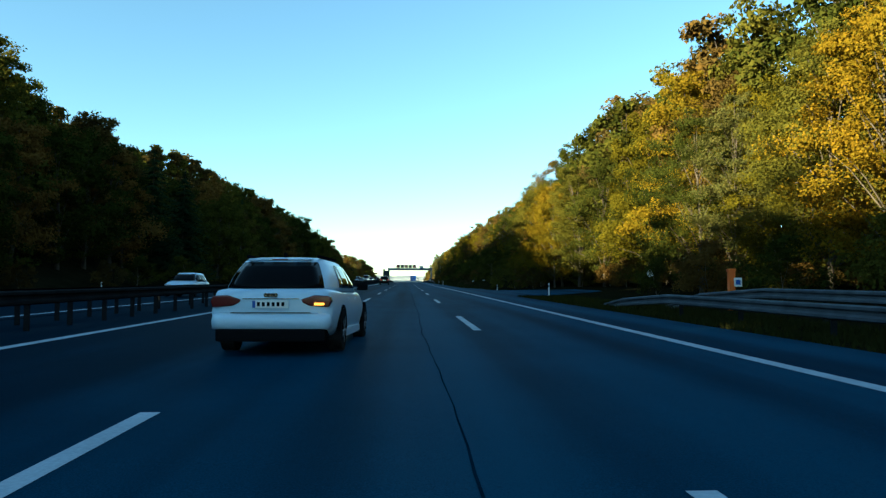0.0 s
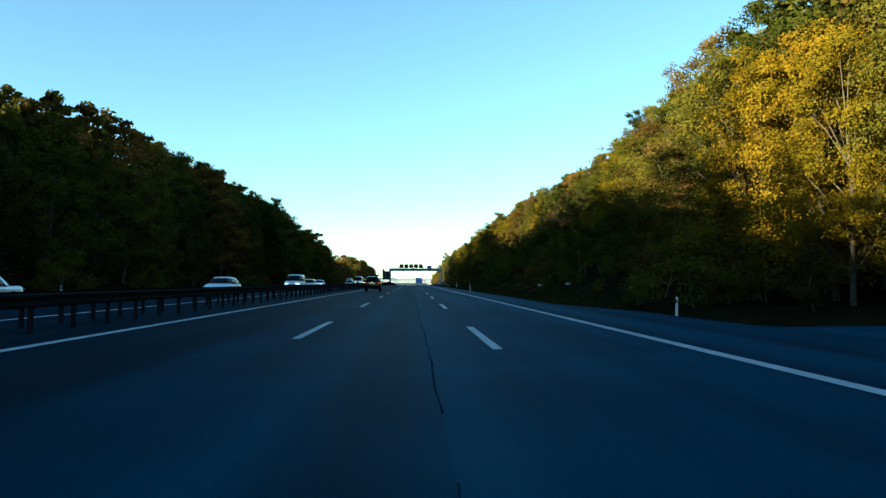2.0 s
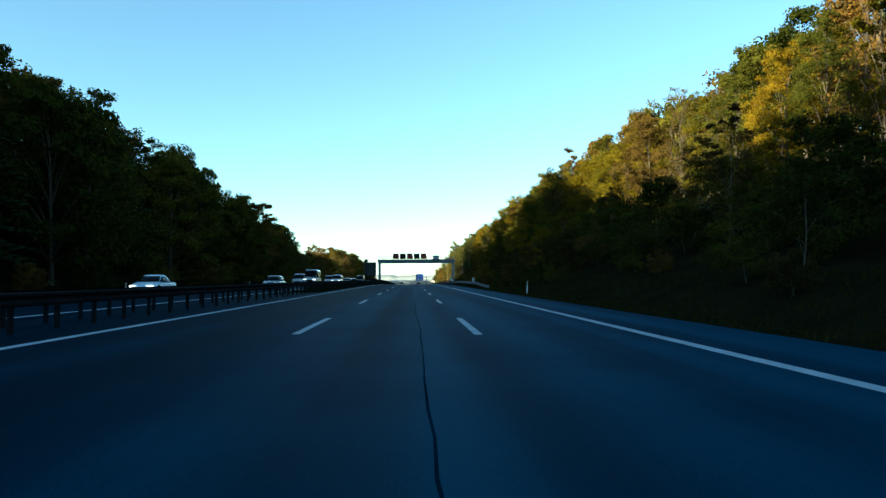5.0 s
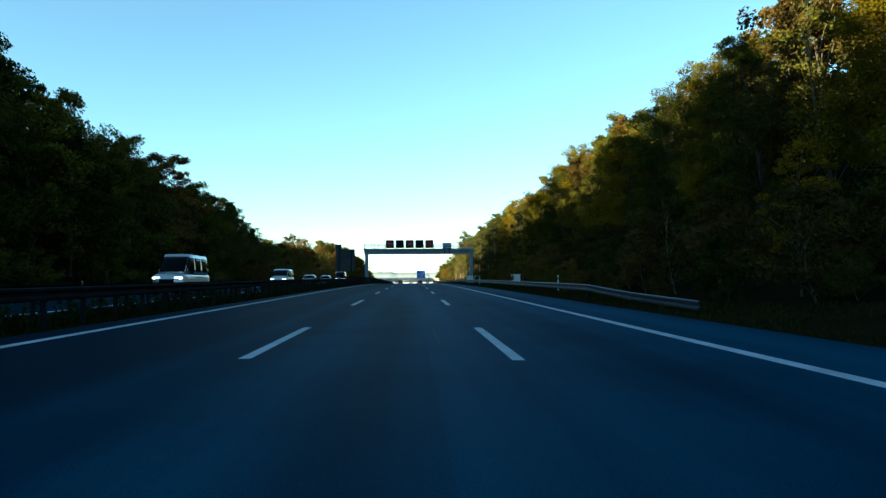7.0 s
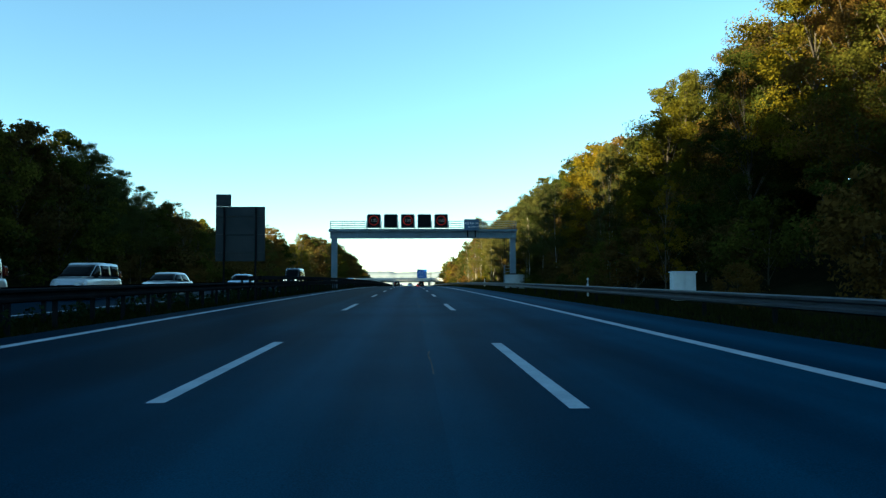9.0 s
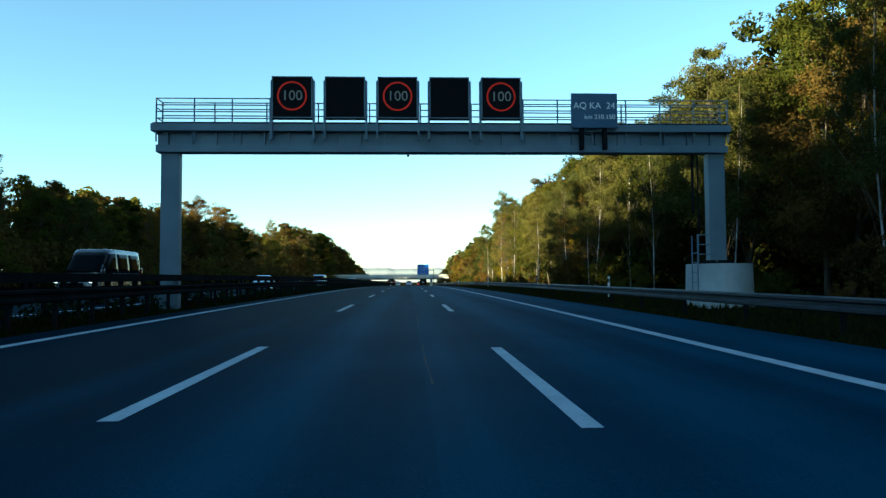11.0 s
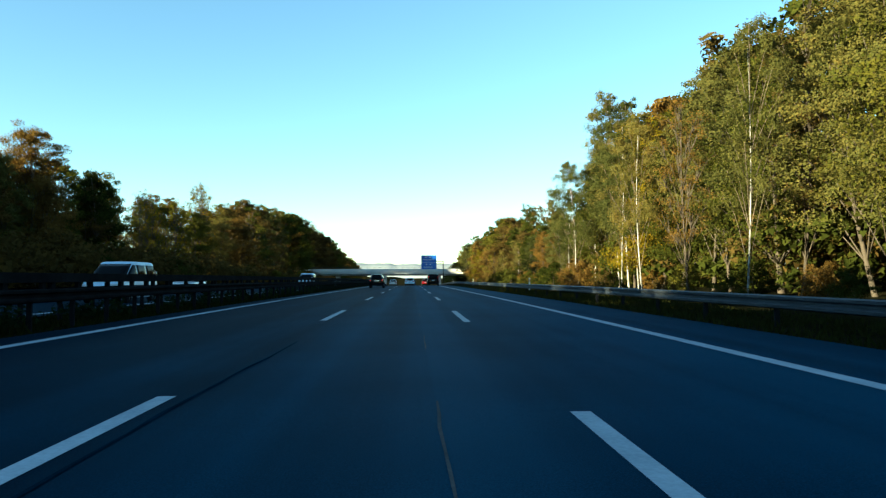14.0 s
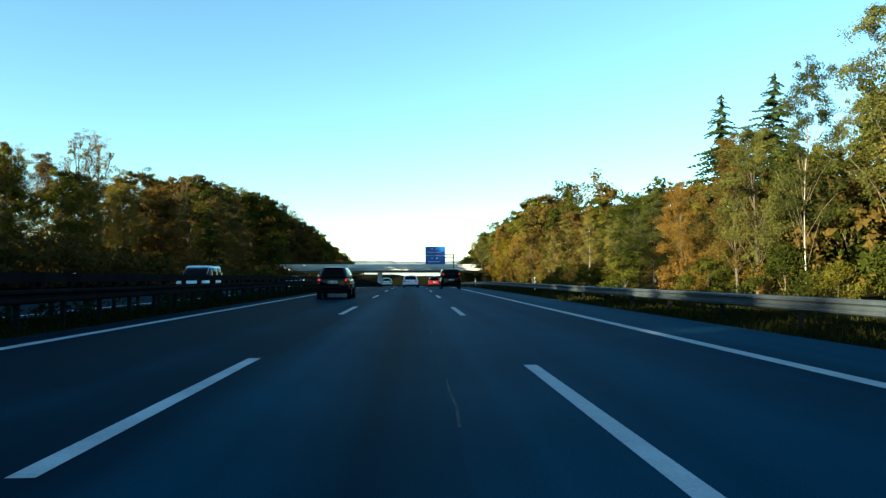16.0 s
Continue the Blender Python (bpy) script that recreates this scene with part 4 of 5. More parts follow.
spots, deep = [], []
# the rows in deep are hidden, added to keep low sun off the road
for x0, kept, y0, y1 in ((-53, spots, 20, 500), (-38, deep, -150, 40), (-53, deep, -150, 20), (-64, deep, -150, 500), (-71, deep, 300, 432), (-77, deep, 50, 284), (-90, deep, 50, 284)):
    y = float(y0)
    while y < y1:
        x = x0 + rnd.uniform(-3, 3)
        kept.append((x, y, max(5.0, (left_top(x, y) - ground_z(x, y)) * rnd.uniform(0.9, 1.0) * depth_scale(x0, y))))
        y += rnd.uniform(4.2, 6.2)
rnd.shuffle(spots)
far_wood(spots, 52, (GREEN, GREEN, RUST), "dark wood on the rise beyond the opposite carriageway")
low = [((-33.5, -45.0)[i % 2] + rnd.uniform(-2, 2), 366 + 2.2 * i, rnd.uniform(3.0, 5.5)) for i in range(126)]
far_wood(low, 54, (RUST, GREEN), "low brown and green growth at the foot of the wood", 0.46, 18)
far_wood(deep, 53, (GREEN, RUST), "dense hidden wood added on the rise for its shade", 0.9, 56)
for x, y in ((-42, 234), (-40, 242), (-43, 250)):
    plant("spruce", x, y, left_top(x, y) + 0.8 - ground_z(x, y), rnd)
for y, h in ((233, 1.0), (258, 0.97), (300, 0.86), (309, 0.88), (318, 0.82), (340, 0.9), (367, 0.95)):
    plant("spruce" if y > 290 else "far_oak", -52, y, (left_top(-52, y) - ground_z(-52, y)) * h, rnd)
y = -30.0
while y < 640:
    plant("shrub", -28.8 + rnd.uniform(-1.2, 1.2) - (2 if y > 345 else 0), y, rnd.uniform(2.0, 4.5), rnd)
    y += rnd.uniform(9, 13)
for x, y, top in ((-40, 69, 23.6), (-38, 63, 22.6), (-42, 77, 23.4), (-41, 272, 24.4), (-39, 265, 23.6), (-42, 281, 24.0), (-41, 289, 23.6)):
    plant("far_oak", x, y, road_z(y) + top - ground_z(x, y), rnd)
# trees added to close a gap that let sun onto the road
for x, y in ((-46, 352), (-48, 358), (-46, 364), (-49, 369), (-46, 375), (-48, 381), (-47, 388), (-49, 395), (-55, 361), (-56, 372), (-55, 384)):
    plant("far_oak", x, y, (left_top(x, y) - ground_z(x, y)) * 0.9, rnd)
for x, y in ((-41, 436), (-40, 444), (-41, 452), (-43, 461), (-40, 469), (-44, 477), (-41, 486)):
    plant("beech", x, y, (left_top(x, y) - ground_z(x, y)) * (1.18 if 460 < y < 475 else 1.0 if y < 460 else 0.85), rnd)
for x, y, over in ((-40, 503, -1.0), (-42, 536, 2.5), (-43, 545, 3.0), (-41, 470, 1.5)):
    plant("ash", x, y, left_top(x, y) - ground_z(x, y) + over, rnd)
for y, h in ((590, 14), (598, 13), (612, 15)):
    plant("birch", -40 + rnd.uniform(-3, 2), y, h, rnd)
for group in PROTO.values():    # the patterns themselves stand deep in the wood
    for i, src in enumerate(group):
        x, y = 50.0 + rnd.uniform(0, 8), -150.0 + 9 * len(used)
        used.add(src.name)
        src.matrix_basis = pose(x, y, ground_z(x, y), 0, 0, rnd.uniform(0, 360))


def grass(name, x0, x1, y0, y1, n, hmax, seed, label):
    """Single blades strewn over a verge."""
    rng = np.random.default_rng(seed)
    px, py = x0 + (x1 - x0) * rng.random(n), y0 + (y1 - y0) * rng.random(n)
    pz = np.array([ground_z(a, b) for a, b in zip(px, py)])
    h, a, w = hmax * (0.35 + 0.65 * rng.random(n)), rng.random(n) * math.tau, 0.02 + 0.03 * rng.random(n)
    lean = rng.normal(size=(n, 2)) * 0.35
    v = np.empty((n, 3, 3))
    v[:, 0] = np.stack([px - w * np.cos(a), py - w * np.sin(a), pz - 0.02], 1)
    v[:, 1] = np.stack([px + w * np.cos(a), py + w * np.sin(a), pz - 0.02], 1)
    v[:, 2] = np.stack([px + lean[:, 0] * h, py + lean[:, 1] * h, pz + h], 1)
    ob = mesh_object(name, v.reshape(-1, 3), [(3 * i, 3 * i + 1, 3 * i + 2) for i in range(n)], GRASS)
    tagged(ob, label, "grass", kind="stuff")


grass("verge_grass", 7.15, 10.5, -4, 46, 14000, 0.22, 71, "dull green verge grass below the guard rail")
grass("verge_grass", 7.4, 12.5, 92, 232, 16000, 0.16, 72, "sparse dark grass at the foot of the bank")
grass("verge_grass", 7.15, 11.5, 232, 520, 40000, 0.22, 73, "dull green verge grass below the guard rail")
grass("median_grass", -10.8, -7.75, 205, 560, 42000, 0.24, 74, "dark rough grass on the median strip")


def median_planting(y0, y1, seed):
    """Low dark growth between the two median rails, past counting."""
    rng = np.random.default_rng(seed)
    n = int((y1 - y0) / 0.42)
    ys = y0 + (y1 - y0) * rng.random(n)
    centres = [(-8.95 + rng.normal() * 0.3, y, road_z(y) + 0.10 + 0.36 * rng.random()) for y in ys]
    ob = new("median_planting", leaf_mesh("median_planting", centres, list(0.28 + 0.2 * rng.random(n)), 34, 0.11, rng, NEEDLE))
    tagged(ob, "low dark evergreen growth between the median rails", "planting", kind="stuff")


median_planting(206, 640, 75)

# ---------- vehicles ----------
GLASS = plain("tinted_glass", (0.004, 0.005, 0.006), 0.06)
GLASS.node_tree.nodes["Principled BSDF"].inputs["Specular IOR Level"].default_value = 0.03
GLASS_SIDE = plain("side_glass", (0.004, 0.005, 0.006), 0.04)
GLASS_SIDE.node_tree.nodes["Principled BSDF"].inputs["Specular IOR Level"].default_value = 0.3
TYRE = mottled("tyre", (0.012, 0.012, 0.012), (0.03, 0.03, 0.03), 8, 60, 0.85)
RIM = plain("alloy", (0.10, 0.105, 0.11), 0.35, 0.9)
CHROME = plain("chrome", (0.65, 0.66, 0.68), 0.12, 1.0)
TRIM = plain("black_trim", (0.007, 0.007, 0.008), 0.62)
LAMP_RED = plain("tail_lamp", (0.085, 0.004, 0.004), 0.2, 0, 0.2)
BRAKE = plain("lit_brake_lamp", (0.9, 0.02, 0.01), 0.3, emit=0.17)
AMBER = plain("lit_indicator", (1.0, 0.45, 0.05), 0.3, emit=0.35)
HEAD = plain("head_lamp", (0.6, 0.62, 0.64), 0.1, 0, 1.0)
HEAD_LIT = plain("lit_head_lamp", (1.0, 0.95, 0.85), 0.3, emit=0.45)
PLATE = plain("number_plate", (0.75, 0.75, 0.73), 0.4)
PAINTS = {
    # white leans blue: the skylight of the shade is put into the paint
    "white": plain("skylit_white_car_paint", (0.50, 0.62, 0.74), 0.3, 0, 0.2), "black": plain("black_car_paint", (0.0012, 0.0014, 0.002), 0.10, 0.0, 0.0),
    "silver": plain("silver_car_paint", (0.38, 0.39, 0.41), 0.3, 0.6, 0.8), "red": plain("red_car_paint", (0.42, 0.015, 0.012), 0.25, 0, 0.8),
    "grey": plain("grey_car_paint", (0.10, 0.105, 0.115), 0.25, 0.5, 0.8), "blue": plain("blue_car_paint", (0.02, 0.05, 0.14), 0.25, 0.3, 0.8),
}


PAINTS["black"].node_tree.nodes["Principled BSDF"].inputs["Specular IOR Level"].default_value = 0.2


def loft(rings, closed=True):
    """Skins rings of equal length and closes both ends."""
    bm = bmesh.new()
    rows = [[bm.verts.new(p) for p in r] for r in rings]
    n = len(rows[0])
    for a, b in zip(rows, rows[1:]):
        for i in range(n):
            j = (i + 1) % n
            bm.faces.new((a[i], a[j], b[j], b[i]))
    bm.faces.new(rows[0])
    bm.faces.new(rows[-1][::-1])
    return bm


def rounded(ob, width):
    b = ob.modifiers.new("edges", "BEVEL")
    b.width, b.segments, b.limit_method, b.angle_limit = width, 3, "ANGLE", radians(24)
    ob.modifiers.new("normals", "WEIGHTED_NORMAL")
    ob.data.polygons.foreach_set("use_smooth", [True] * len(ob.data.polygons))
    return ob


# length, width, height, belt, bonnet z, tail z, greenhouse: rear foot, rear roof, front roof, windscreen foot (from the tail)
SHAPES = {
    "estate": dict(L=4.70, W=1.83, H=1.45, belt=0.93, bonnet=0.80, tail=0.95, g=(0.10, 0.62, 2.65, 3.55), wheel=0.32, clear=0.20),
    "saloon": dict(L=4.60, W=1.80, H=1.44, belt=0.92, bonnet=0.80, tail=0.95, g=(0.72, 1.45, 2.55, 3.45), wheel=0.32, clear=0.20),
    "hatch": dict(L=4.15, W=1.78, H=1.48, belt=0.93, bonnet=0.84, tail=0.93, g=(0.08, 0.45, 2.3, 3.15), wheel=0.31, clear=0.20),
    "suv": dict(L=4.33, W=1.80, H=1.70, belt=1.08, bonnet=1.02, tail=1.10, g=(0.08, 0.48, 2.35, 3.18), wheel=0.36, clear=0.30),
    "van": dict(L=4.85, W=1.95, H=1.95, belt=1.12, bonnet=0.98, tail=1.12, g=(0.03, 0.16, 3.1, 4.32), wheel=0.34, clear=0.25),
    "transporter": dict(L=5.6, W=2.0, H=2.45, belt=1.25, bonnet=1.15, tail=1.25, g=(0.02, 0.06, 3.9, 4.85), wheel=0.35, clear=0.28),
}


def vehicle(kind, colour, x, y, rz, label, front_lit=False, brake=False, indicator=False, z=0.0, rails=False, panel_van=False):
    """A car with its tail at local y = 0 and its nose along +y; x and y give the tail's middle."""
    d = SHAPES[kind]
    L, Wd, H, belt, R = d["L"], d["W"], d["H"], d["belt"], d["wheel"]
    paint = PAINTS[colour]
    name = {"estate": "estate_car", "saloon": "saloon_car", "hatch": "hatchback_car", "suv": "off_road_car", "van": "minivan", "transporter": "delivery_van"}[kind]
    c = thing(name, label, "car" if kind not in ("van", "transporter") else "van", "motorway traffic", at=(x, y, z), rz=rz)
    w = Wd / 2
    lo = d["clear"]
    gr, rr, fr, gf = d["g"]
    stations = [  # y, half width at sill, at waist, at belt, low z, waist z, belt z
        (0.00, 0.80, 0.90, 0.84, lo + 0.18, 0.55, d["tail"] - 0.10), (0.07, 0.86, 0.96, 0.89, lo + 0.10, 0.58, d["tail"]), (0.35, 0.92, 0.99, 0.93, lo, 0.60, belt + 0.02),
        (1.3, 0.93, 1.0, 0.94, lo, 0.60, belt), (2.6, 0.93, 1.0, 0.94, lo, 0.60, belt - 0.01), (gf - 0.05, 0.93, 1.0, 0.92, lo, 0.58, belt - 0.02),
        (gf + 0.25, 0.93, 0.99, 0.88, lo, 0.57, d["bonnet"] + 0.06), (L - 0.35, 0.88, 0.95, 0.80, lo + 0.02, 0.52, d["bonnet"] - 0.06), (L - 0.08, 0.74, 0.84, 0.68, lo + 0.05, 0.48, d["bonnet"] - 0.16), (L, 0.62, 0.70, 0.58, lo + 0.15, 0.46, d["bonnet"] - 0.26)]
    rings = []
    for yy, a, b, e, z0, z1, z2 in stations:
        half = [(a * w * 0.9, z0), (a * w, z0 + 0.07), (b * w, z1 - 0.05), (b * w, z1 + 0.06), ((b + e) / 2 * w * 1.005, (z1 + z2) / 2 + 0.03), (e * w, z2 - 0.03), (e * w * 0.93, z2 + 0.01)]
        rings.append([(px, yy, pz) for px, pz in half] + [(-px, yy, pz) for px, pz in half[::-1]])
    body = part("body", loft(rings), paint, c, smooth=True)
    ss = body.modifiers.new("panels", "SUBSURF")
    ss.levels = ss.render_levels = 2
    roof_w, foot_w = (0.83 if kind in ("van", "transporter") else 0.68) * w, 0.94 * w
    zf, zr = belt - 0.04, H - 0.045
    square = 6.0 if kind in ("van", "transporter", "suv") else 4.6

    def ring(f):
        """Middle, half length, half width and height of the cabin's outline at the share f of its rise."""
        y0 = gr + (rr - gr) * f - 0.05 * math.sin(math.pi * f)
        y1 = gf + (fr - gf) * f + 0.05 * math.sin(math.pi * f)
        return (y0 + y1) / 2, (y1 - y0) / 2, foot_w + (roof_w - foot_w) * f + 0.035 * math.sin(math.pi * f), zf + (zr - zf) * f

    def at_side(yy, f, sgn=1, out=0.010):
        mid, half, hw, z = ring(f)
        u = min(0.999, abs((yy - mid) / half))
        return Vector((sgn * (hw * (1 - u ** square) ** (1 / square) + out), yy, z))

    def at_end(px, f, sgn, out=0.020):
        mid, half, hw, z = ring(f)
        u = min(0.97, abs(px) / hw)
        return Vector((px, mid + sgn * (half * (1 - u ** square) ** (1 / square) + out), z + 0.003))

    rings = []
    for f in (0.0, 0.2, 0.4, 0.6, 0.8, 0.93, 1.0):
        mid, half, hw, z = ring(f)
        pull = 0.03 if f == 1.0 else 0.0
        out = []
        for k in range(96):
            a = math.tau * k / 96
            ca, sa = math.cos(a), math.sin(a)
            out.append(((hw - pull) * math.copysign(abs(ca) ** (2 / square), ca), mid + (half - pull) * math.copysign(abs(sa) ** (2 / square), sa), z))
        rings.append(out)
    mid = (rr + fr) / 2
    for share, up in ((0.86, 0.024), (0.55, 0.040), (0.2, 0.045)):
        rings.append([(px * share, mid + (py - mid) * share, zr + up) for px, py, _ in rings[6]])
    part("cabin", loft(rings), paint, c, smooth=True)

    def pane(nm, grid, mat=GLASS, lab=""):
        """A curved pane from rows of points."""
        n = len(grid[0])
        faces = [(r * n + k, r * n + k + 1, (r + 1) * n + k + 1, (r + 1) * n + k) for r in range(len(grid) - 1) for k in range(n - 1)]
        ob = mesh_object(nm, [p for row in grid for p in row], faces, mat, c, smooth=True, label=lab)
        so = ob.modifiers.new("solid", "SOLIDIFY")
        so.thickness, so.offset = 0.010, 0
        return ob
    span = gf - gr
    cuts = [(0.255, 0.345), (0.358, 0.565), (0.578, 0.88)] if kind not in ("van", "transporter") else [(0.10, 0.36), (0.39, 0.64), (0.67, 0.90)]
    if panel_van:
        cuts = [(0.67, 0.90)]
    levels = [0.14 + 0.70 * k / 5 for k in range(6)]
    for s0, s1 in cuts:
        for sgn in (1, -1):
            grid = []
            for f in levels:
                m0, h0, _, _ = ring(f)
                lean = f - levels[0]
                ya = gr + span * s0 + ((rr - gr) * 0.85 * lean if s0 < 0.3 and kind not in ("van", "transporter") else 0.06 * lean)
                yb = min(gr + span * s1 + 0.06 * lean, m0 + h0 - 0.20)
                grid.append([at_side(ya + max(0.02, yb - ya) * k / 6, f, sgn) for k in range(7)])
            pane("side_window", grid, GLASS_SIDE if rails else GLASS)
    for nm, sgn in (("windscreen", 1), ("rear_window", -1)):
        if panel_van and sgn < 0:
            continue
        pane(nm, [[at_end(ring(f)[2] * (0.84 if sgn < 0 else 0.88) * (k / 5 - 1), f, sgn) for k in range(11)] for f in [0.12 + 0.76 * j / 5 for j in range(6)]])
    # tail
    zt = d["tail"]
    for s in (-1, 1):
        if kind in ("estate", "saloon", "hatch"):
            shape = [(0.47, zt - 0.155), (0.68, zt - 0.095), (0.915, zt - 0.105), (0.945, zt - 0.19), (0.91, zt - 0.27), (0.60, zt - 0.25), (0.49, zt - 0.20)]
            lit = [(0.62, zt - 0.20), (0.86, zt - 0.17), (0.86, zt - 0.22), (0.64, zt - 0.245)]
        else:
            top = zt + (0.40 if kind != "suv" else -0.02)
            shape = [(0.67, top - 0.03), (0.74, top), (0.86, top - 0.02), (0.90, top - 0.34), (0.76, top - 0.33), (0.69, top - 0.16)]
            lit = [(0.71, top - 0.05), (0.83, top - 0.04), (0.84, top - 0.13), (0.73, top - 0.14)]
        if s < 0:
            shape, lit = shape[::-1], lit[::-1]
        lamp = part("tail_lamp", loft([[(s * a * w, yy, zz) for a, zz in shape] for yy in (-0.015, 0.02, 0.20)]), LAMP_RED, c, "red tail lamp")
        rounded(lamp, 0.02)
        if brake:
            part("brake_light", loft([[(s * a * w, yy, zz) for a, zz in lit] for yy in (-0.04, -0.02)]), BRAKE, lamp, "glowing red brake light")
        if indicator and s > 0:
            part("indicator", box((w * 0.68, -0.035, zt - 0.24), (w * 0.84, -0.01, zt - 0.205), 0.015), AMBER, c, "lit amber indicator")
        part("head_lamp", box((min(s * w * 0.40, s * w * 0.82), L - 0.32, d["bonnet"] - 0.24), (max(s * w * 0.40, s * w * 0.82), L - 0.07, d["bonnet"] - 0.10), 0.03), HEAD_LIT if front_lit else HEAD, c, "clear head lamp")
        m = part("mirror", box((min(s * w * 0.95, s * (w + 0.15)), gf - 0.60, belt + 0.0), (max(s * w * 0.95, s * (w + 0.15)), gf - 0.50, belt + 0.11), 0.03), TRIM, c, "dark door mirror")
        for yy in (1.62, 2.55):
            part("door_handle", box((min(s * w * 0.955, s * w * 0.99), yy, belt - 0.16), (max(s * w * 0.955, s * w * 0.99), yy + 0.18, belt - 0.13), 0.008), paint if colour != "black" else CHROME, c)
        part("sill", box((min(s * w * 0.86, s * w * 0.965), 1.05, lo - 0.02), (max(s * w * 0.86, s * w * 0.965), L - 1.35, lo + 0.10), 0.02), TRIM if kind == "suv" else paint, c)
        if rails:
            part("roof_rail", box((min(s * roof_w * 0.84, s * roof_w * 0.91), rr + 0.15, zr + 0.012), (max(s * roof_w * 0.84, s * roof_w * 0.91), fr - 0.25, zr + 0.065), 0.02), RIM if kind == "suv" else TRIM, c)
    plate = part("number_plate", box((-0.26, -0.03, zt - 0.28), (0.26, -0.005, zt - 0.17), 0.004), PLATE, c, "white plate with dark bars")
    part("plate_strip", box((-0.258, -0.034, zt - 0.276), (-0.215, -0.03, zt - 0.174)), BLUE, plate, "blue strip at the plate's end")
    for k in range(6):
        part("plate_bar", box((-0.19 + 0.07 * k, -0.034, zt - 0.255), (-0.15 + 0.07 * k, -0.03, zt - 0.195)), TRIM, plate)
    part("bumper", box((-w * 0.935, -0.045, lo + 0.15), (w * 0.935, 0.50, 0.60 if kind != "suv" else 0.72), 0.11), paint if kind != "suv" else TRIM, c, smooth=True)
    part("diffuser", box((-w * 0.86, -0.035, lo - 0.01), (w * 0.86, 0.40, lo + 0.19), 0.05), TRIM, c, "black lower bumper")
    if kind in ("estate", "hatch", "suv"):
        part("tailgate_gap", box((-w * 0.62, -0.03, 0.600), (w * 0.62, 0.05, 0.608)), TRIM, c)
        part("grip_strip", box((-w * 0.44, -0.045 if kind == "suv" else -0.022, zt - (0.165 if kind == "suv" else 0.152)), (w * 0.44, 0.05, zt - 0.142)), CHROME, c, "slim chrome grip strip")
    bm = bmesh.new()
    for k in range(4 if kind == "estate" else 2):
        add_tube(bm, (0.048 * (k - 1.5), -0.022, zt - 0.095), (0.048 * (k - 1.5), 0.0, zt - 0.095), 0.030, seg=14)
    part("badge", bm, CHROME, c, "small chrome badge")
    part("grille", box((-w * 0.42, L - 0.06, 0.42), (w * 0.42, L + 0.008, d["bonnet"] - 0.24), 0.02), TRIM, c)
    part("front_bumper", box((-w * 0.72, L - 0.22, lo + 0.03), (w * 0.72, L - 0.005, 0.42), 0.06), paint, c)
    if kind in ("estate", "suv", "hatch"):
        part("spoiler", box((-roof_w * 0.76, rr - 0.07, zr - 0.030), (roof_w * 0.76, rr + 0.14, zr + 0.002), 0.012), paint, c)
        part("high_brake_lamp", box((-0.12, rr - 0.075, zr - 0.024), (0.12, rr - 0.068, zr - 0.008)), LAMP_RED, c)
    if kind == "estate":
        part("aerial", box((-0.012, rr + 0.25, zr + 0.0), (0.012, rr + 0.42, zr + 0.10), 0.008), TRIM, c)
    for yy in (0.92, L - 0.86):
        for s in (-1, 1):
            wh = part("wheel", tube((s * (w - 0.20), yy, R), (s * (w + 0.004), yy, R), R, seg=28), TYRE, c, "black tyre", smooth=False)
            part("rim", tube((s * (w - 0.06), yy, R), (s * (w + 0.012), yy, R), R * 0.66, R * 0.62, 20), TRIM, wh)
            bm = bmesh.new()
            for k in range(10):
                a = math.tau * (k + (0.18 if k % 2 else -0.18)) / 10
                add_tube(bm, (s * (w + 0.004), yy, R), (s * (w + 0.002), yy + R * 0.61 * math.cos(a), R + R * 0.61 * math.sin(a)), 0.016, 0.020, 6)
            part("spokes", bm, RIM, wh, "alloy spokes")
            verts, faces = [], []
            for k in range(13):
                a = math.pi * k / 12
                for r in (R * 1.04, R * 1.20):
                    for o in (-0.04, 0.006):
                        verts.append((s * (w + o), yy + r * math.cos(a), R + r * math.sin(a)))
            for k in range(12):
                b0, b1 = 4 * k, 4 * k + 4
                faces += [(b0 + 1, b0 + 3, b1 + 3, b1 + 1), (b0, b1, b1 + 2, b0 + 2), (b0 + 2, b1 + 2, b1 + 3, b0 + 3), (b0, b0 + 1, b1 + 1, b1)]
            mesh_object("wheel_arch", verts, faces, TRIM, c)
    return c


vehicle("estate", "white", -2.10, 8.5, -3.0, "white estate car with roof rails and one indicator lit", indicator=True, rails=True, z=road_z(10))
vehicle("suv", "black", -4.45, 137.2, 0, "black off-road car with roof rails and alloy wheels", brake=True, rails=True, z=road_z(139))
vehicle("suv", "black", -4.3, 481, 0, "black off-road car far ahead with brake lamps lit", brake=True, rails=True)
vehicle("estate", "white", -0.35, 527, 0, "white estate car far ahead on the middle lane", brake=True, rails=True, z=road_z(529))
vehicle("van", "black", 3.55, 511.5, 0, "black minivan driving in the slow lane", brake=True)
vehicle("hatch", "red", 3.0, 545, 0, "small red hatchback ahead of the minivan", brake=True, z=road_z(547))
vehicle("saloon", "grey", 0.2, 572, 0, "grey saloon in slow traffic under the bridge", z=road_z(574))
vehicle("saloon", "silver", -4.3, 560, 0, "silver saloon in the fast lane before the bridge", z=road_z(562))
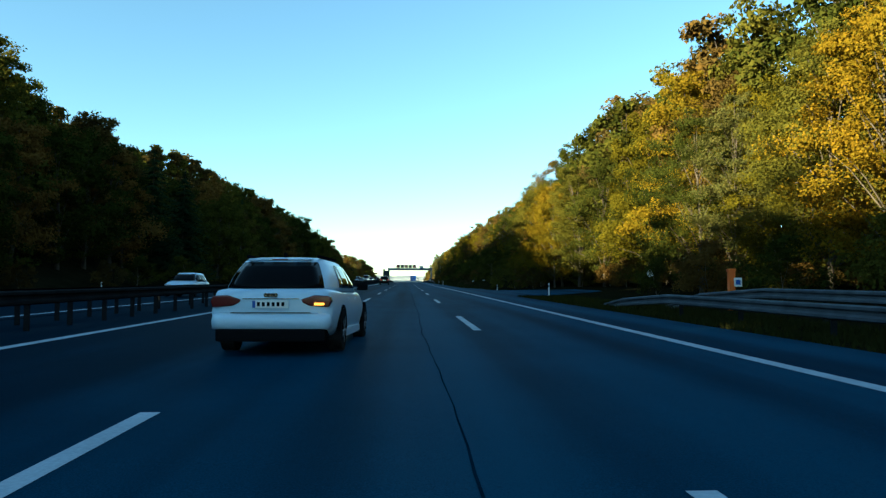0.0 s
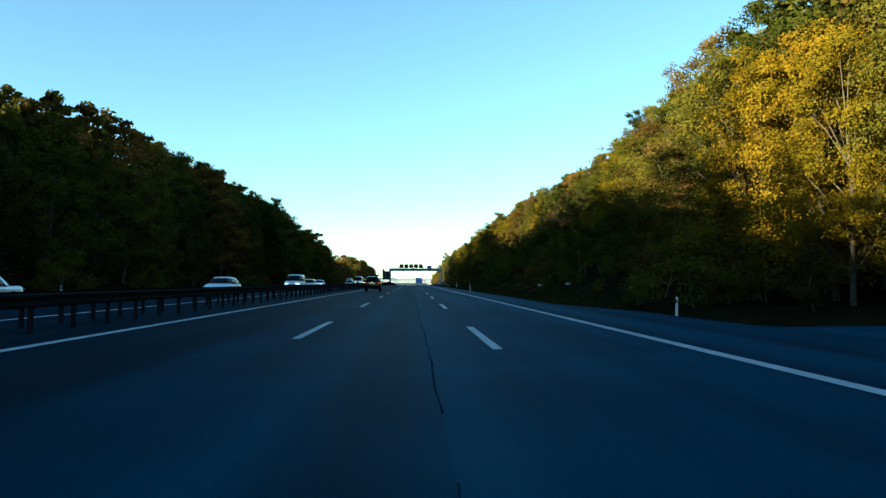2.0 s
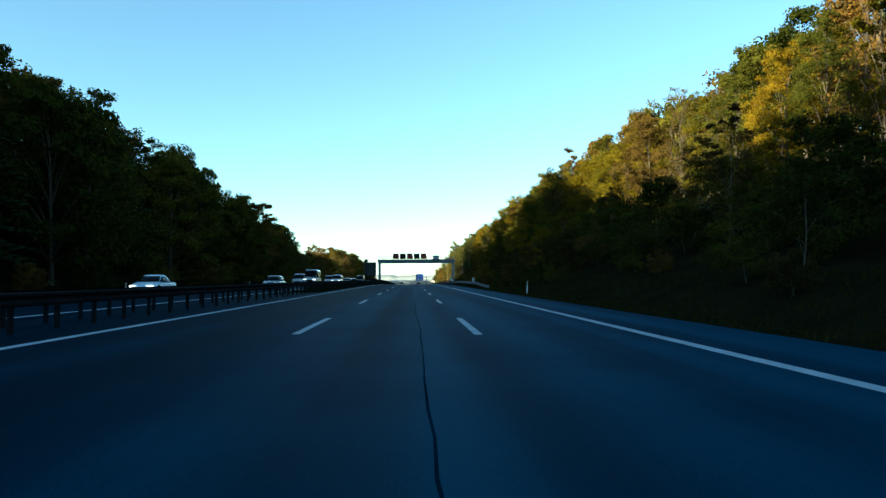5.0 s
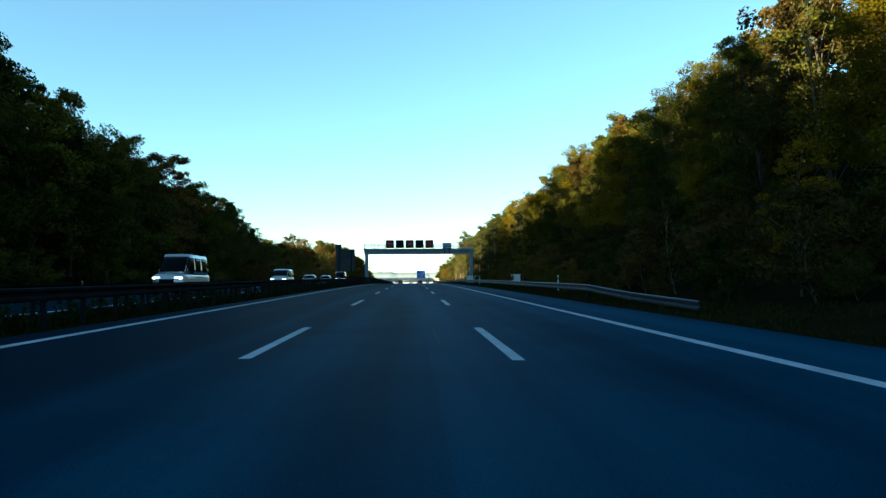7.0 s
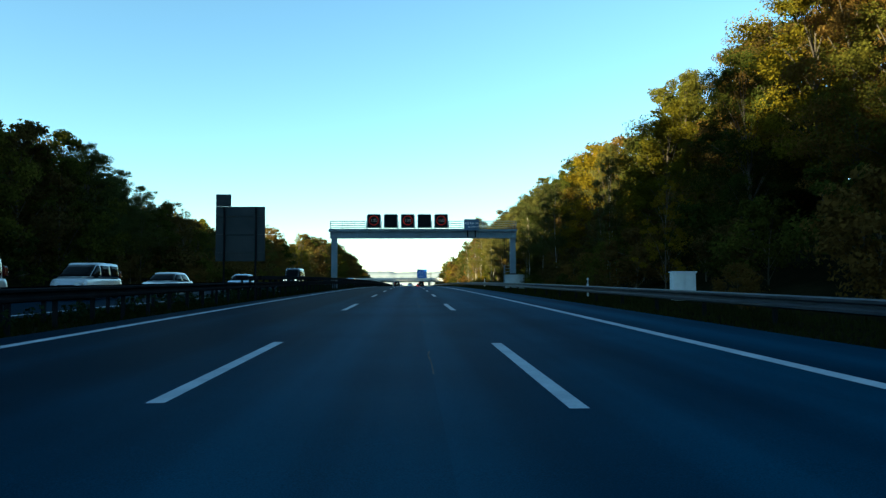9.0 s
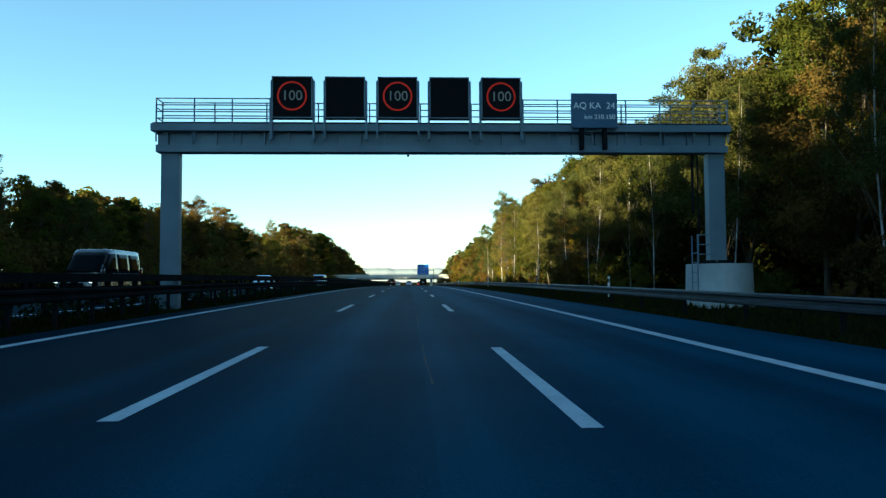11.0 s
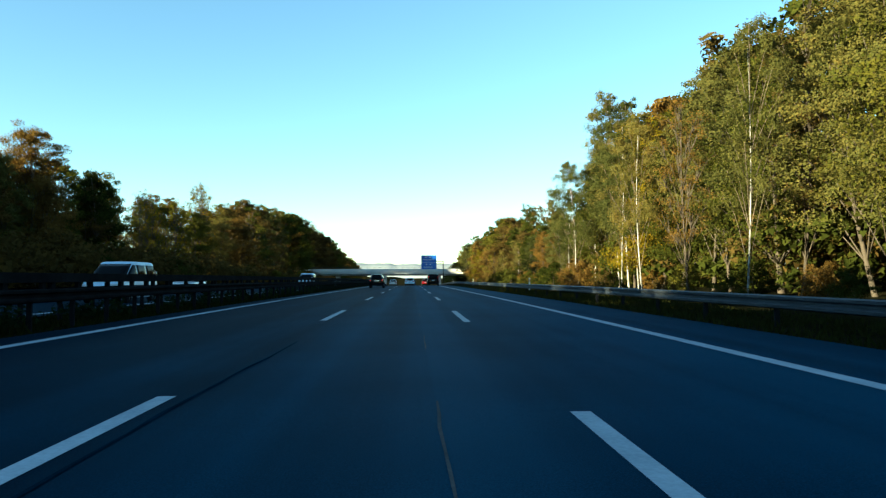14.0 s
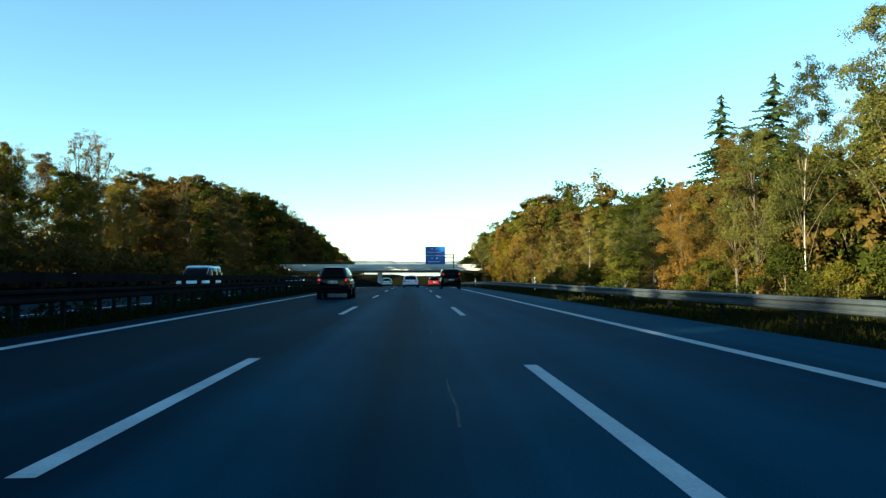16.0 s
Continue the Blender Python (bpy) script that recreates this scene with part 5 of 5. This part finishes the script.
onc = [("hatch", "white", -13.8, 46), ("saloon", "silver", -17.6, 88), ("estate", "white", -13.9, 112), ("van", "white", -14.0, 146), ("estate", "silver", -13.8, 156), ("saloon", "white", -17.5, 196), ("hatch", "grey", -13.9, 220),
       ("transporter", "silver", -14.0, 250), ("van", "silver", -17.6, 262), ("van", "silver", -14.0, 284), ("van", "silver", -17.4, 302), ("estate", "silver", -13.9, 304), ("hatch", "white", -13.9, 322), ("transporter", "grey", -14.2, 351.5), ("hatch", "white", -13.9, 386), ("saloon", "blue", -13.8, 404), ("van", "white", -14.0, 430), ("estate", "silver", -17.6, 452), ("van", "white", -14.2, 494), ("saloon", "white", -13.9, 530), ("estate", "grey", -17.5, 556)]
for i, (k, col, x, y) in enumerate(onc):
    vehicle(k, col, x, y, 180, f"oncoming {col} {dict(hatch='hatchback', saloon='saloon', estate='estate car', van='minivan', transporter='delivery van')[k]} on the opposite carriageway", front_lit=i % 2 == 1, z=road_z(y))
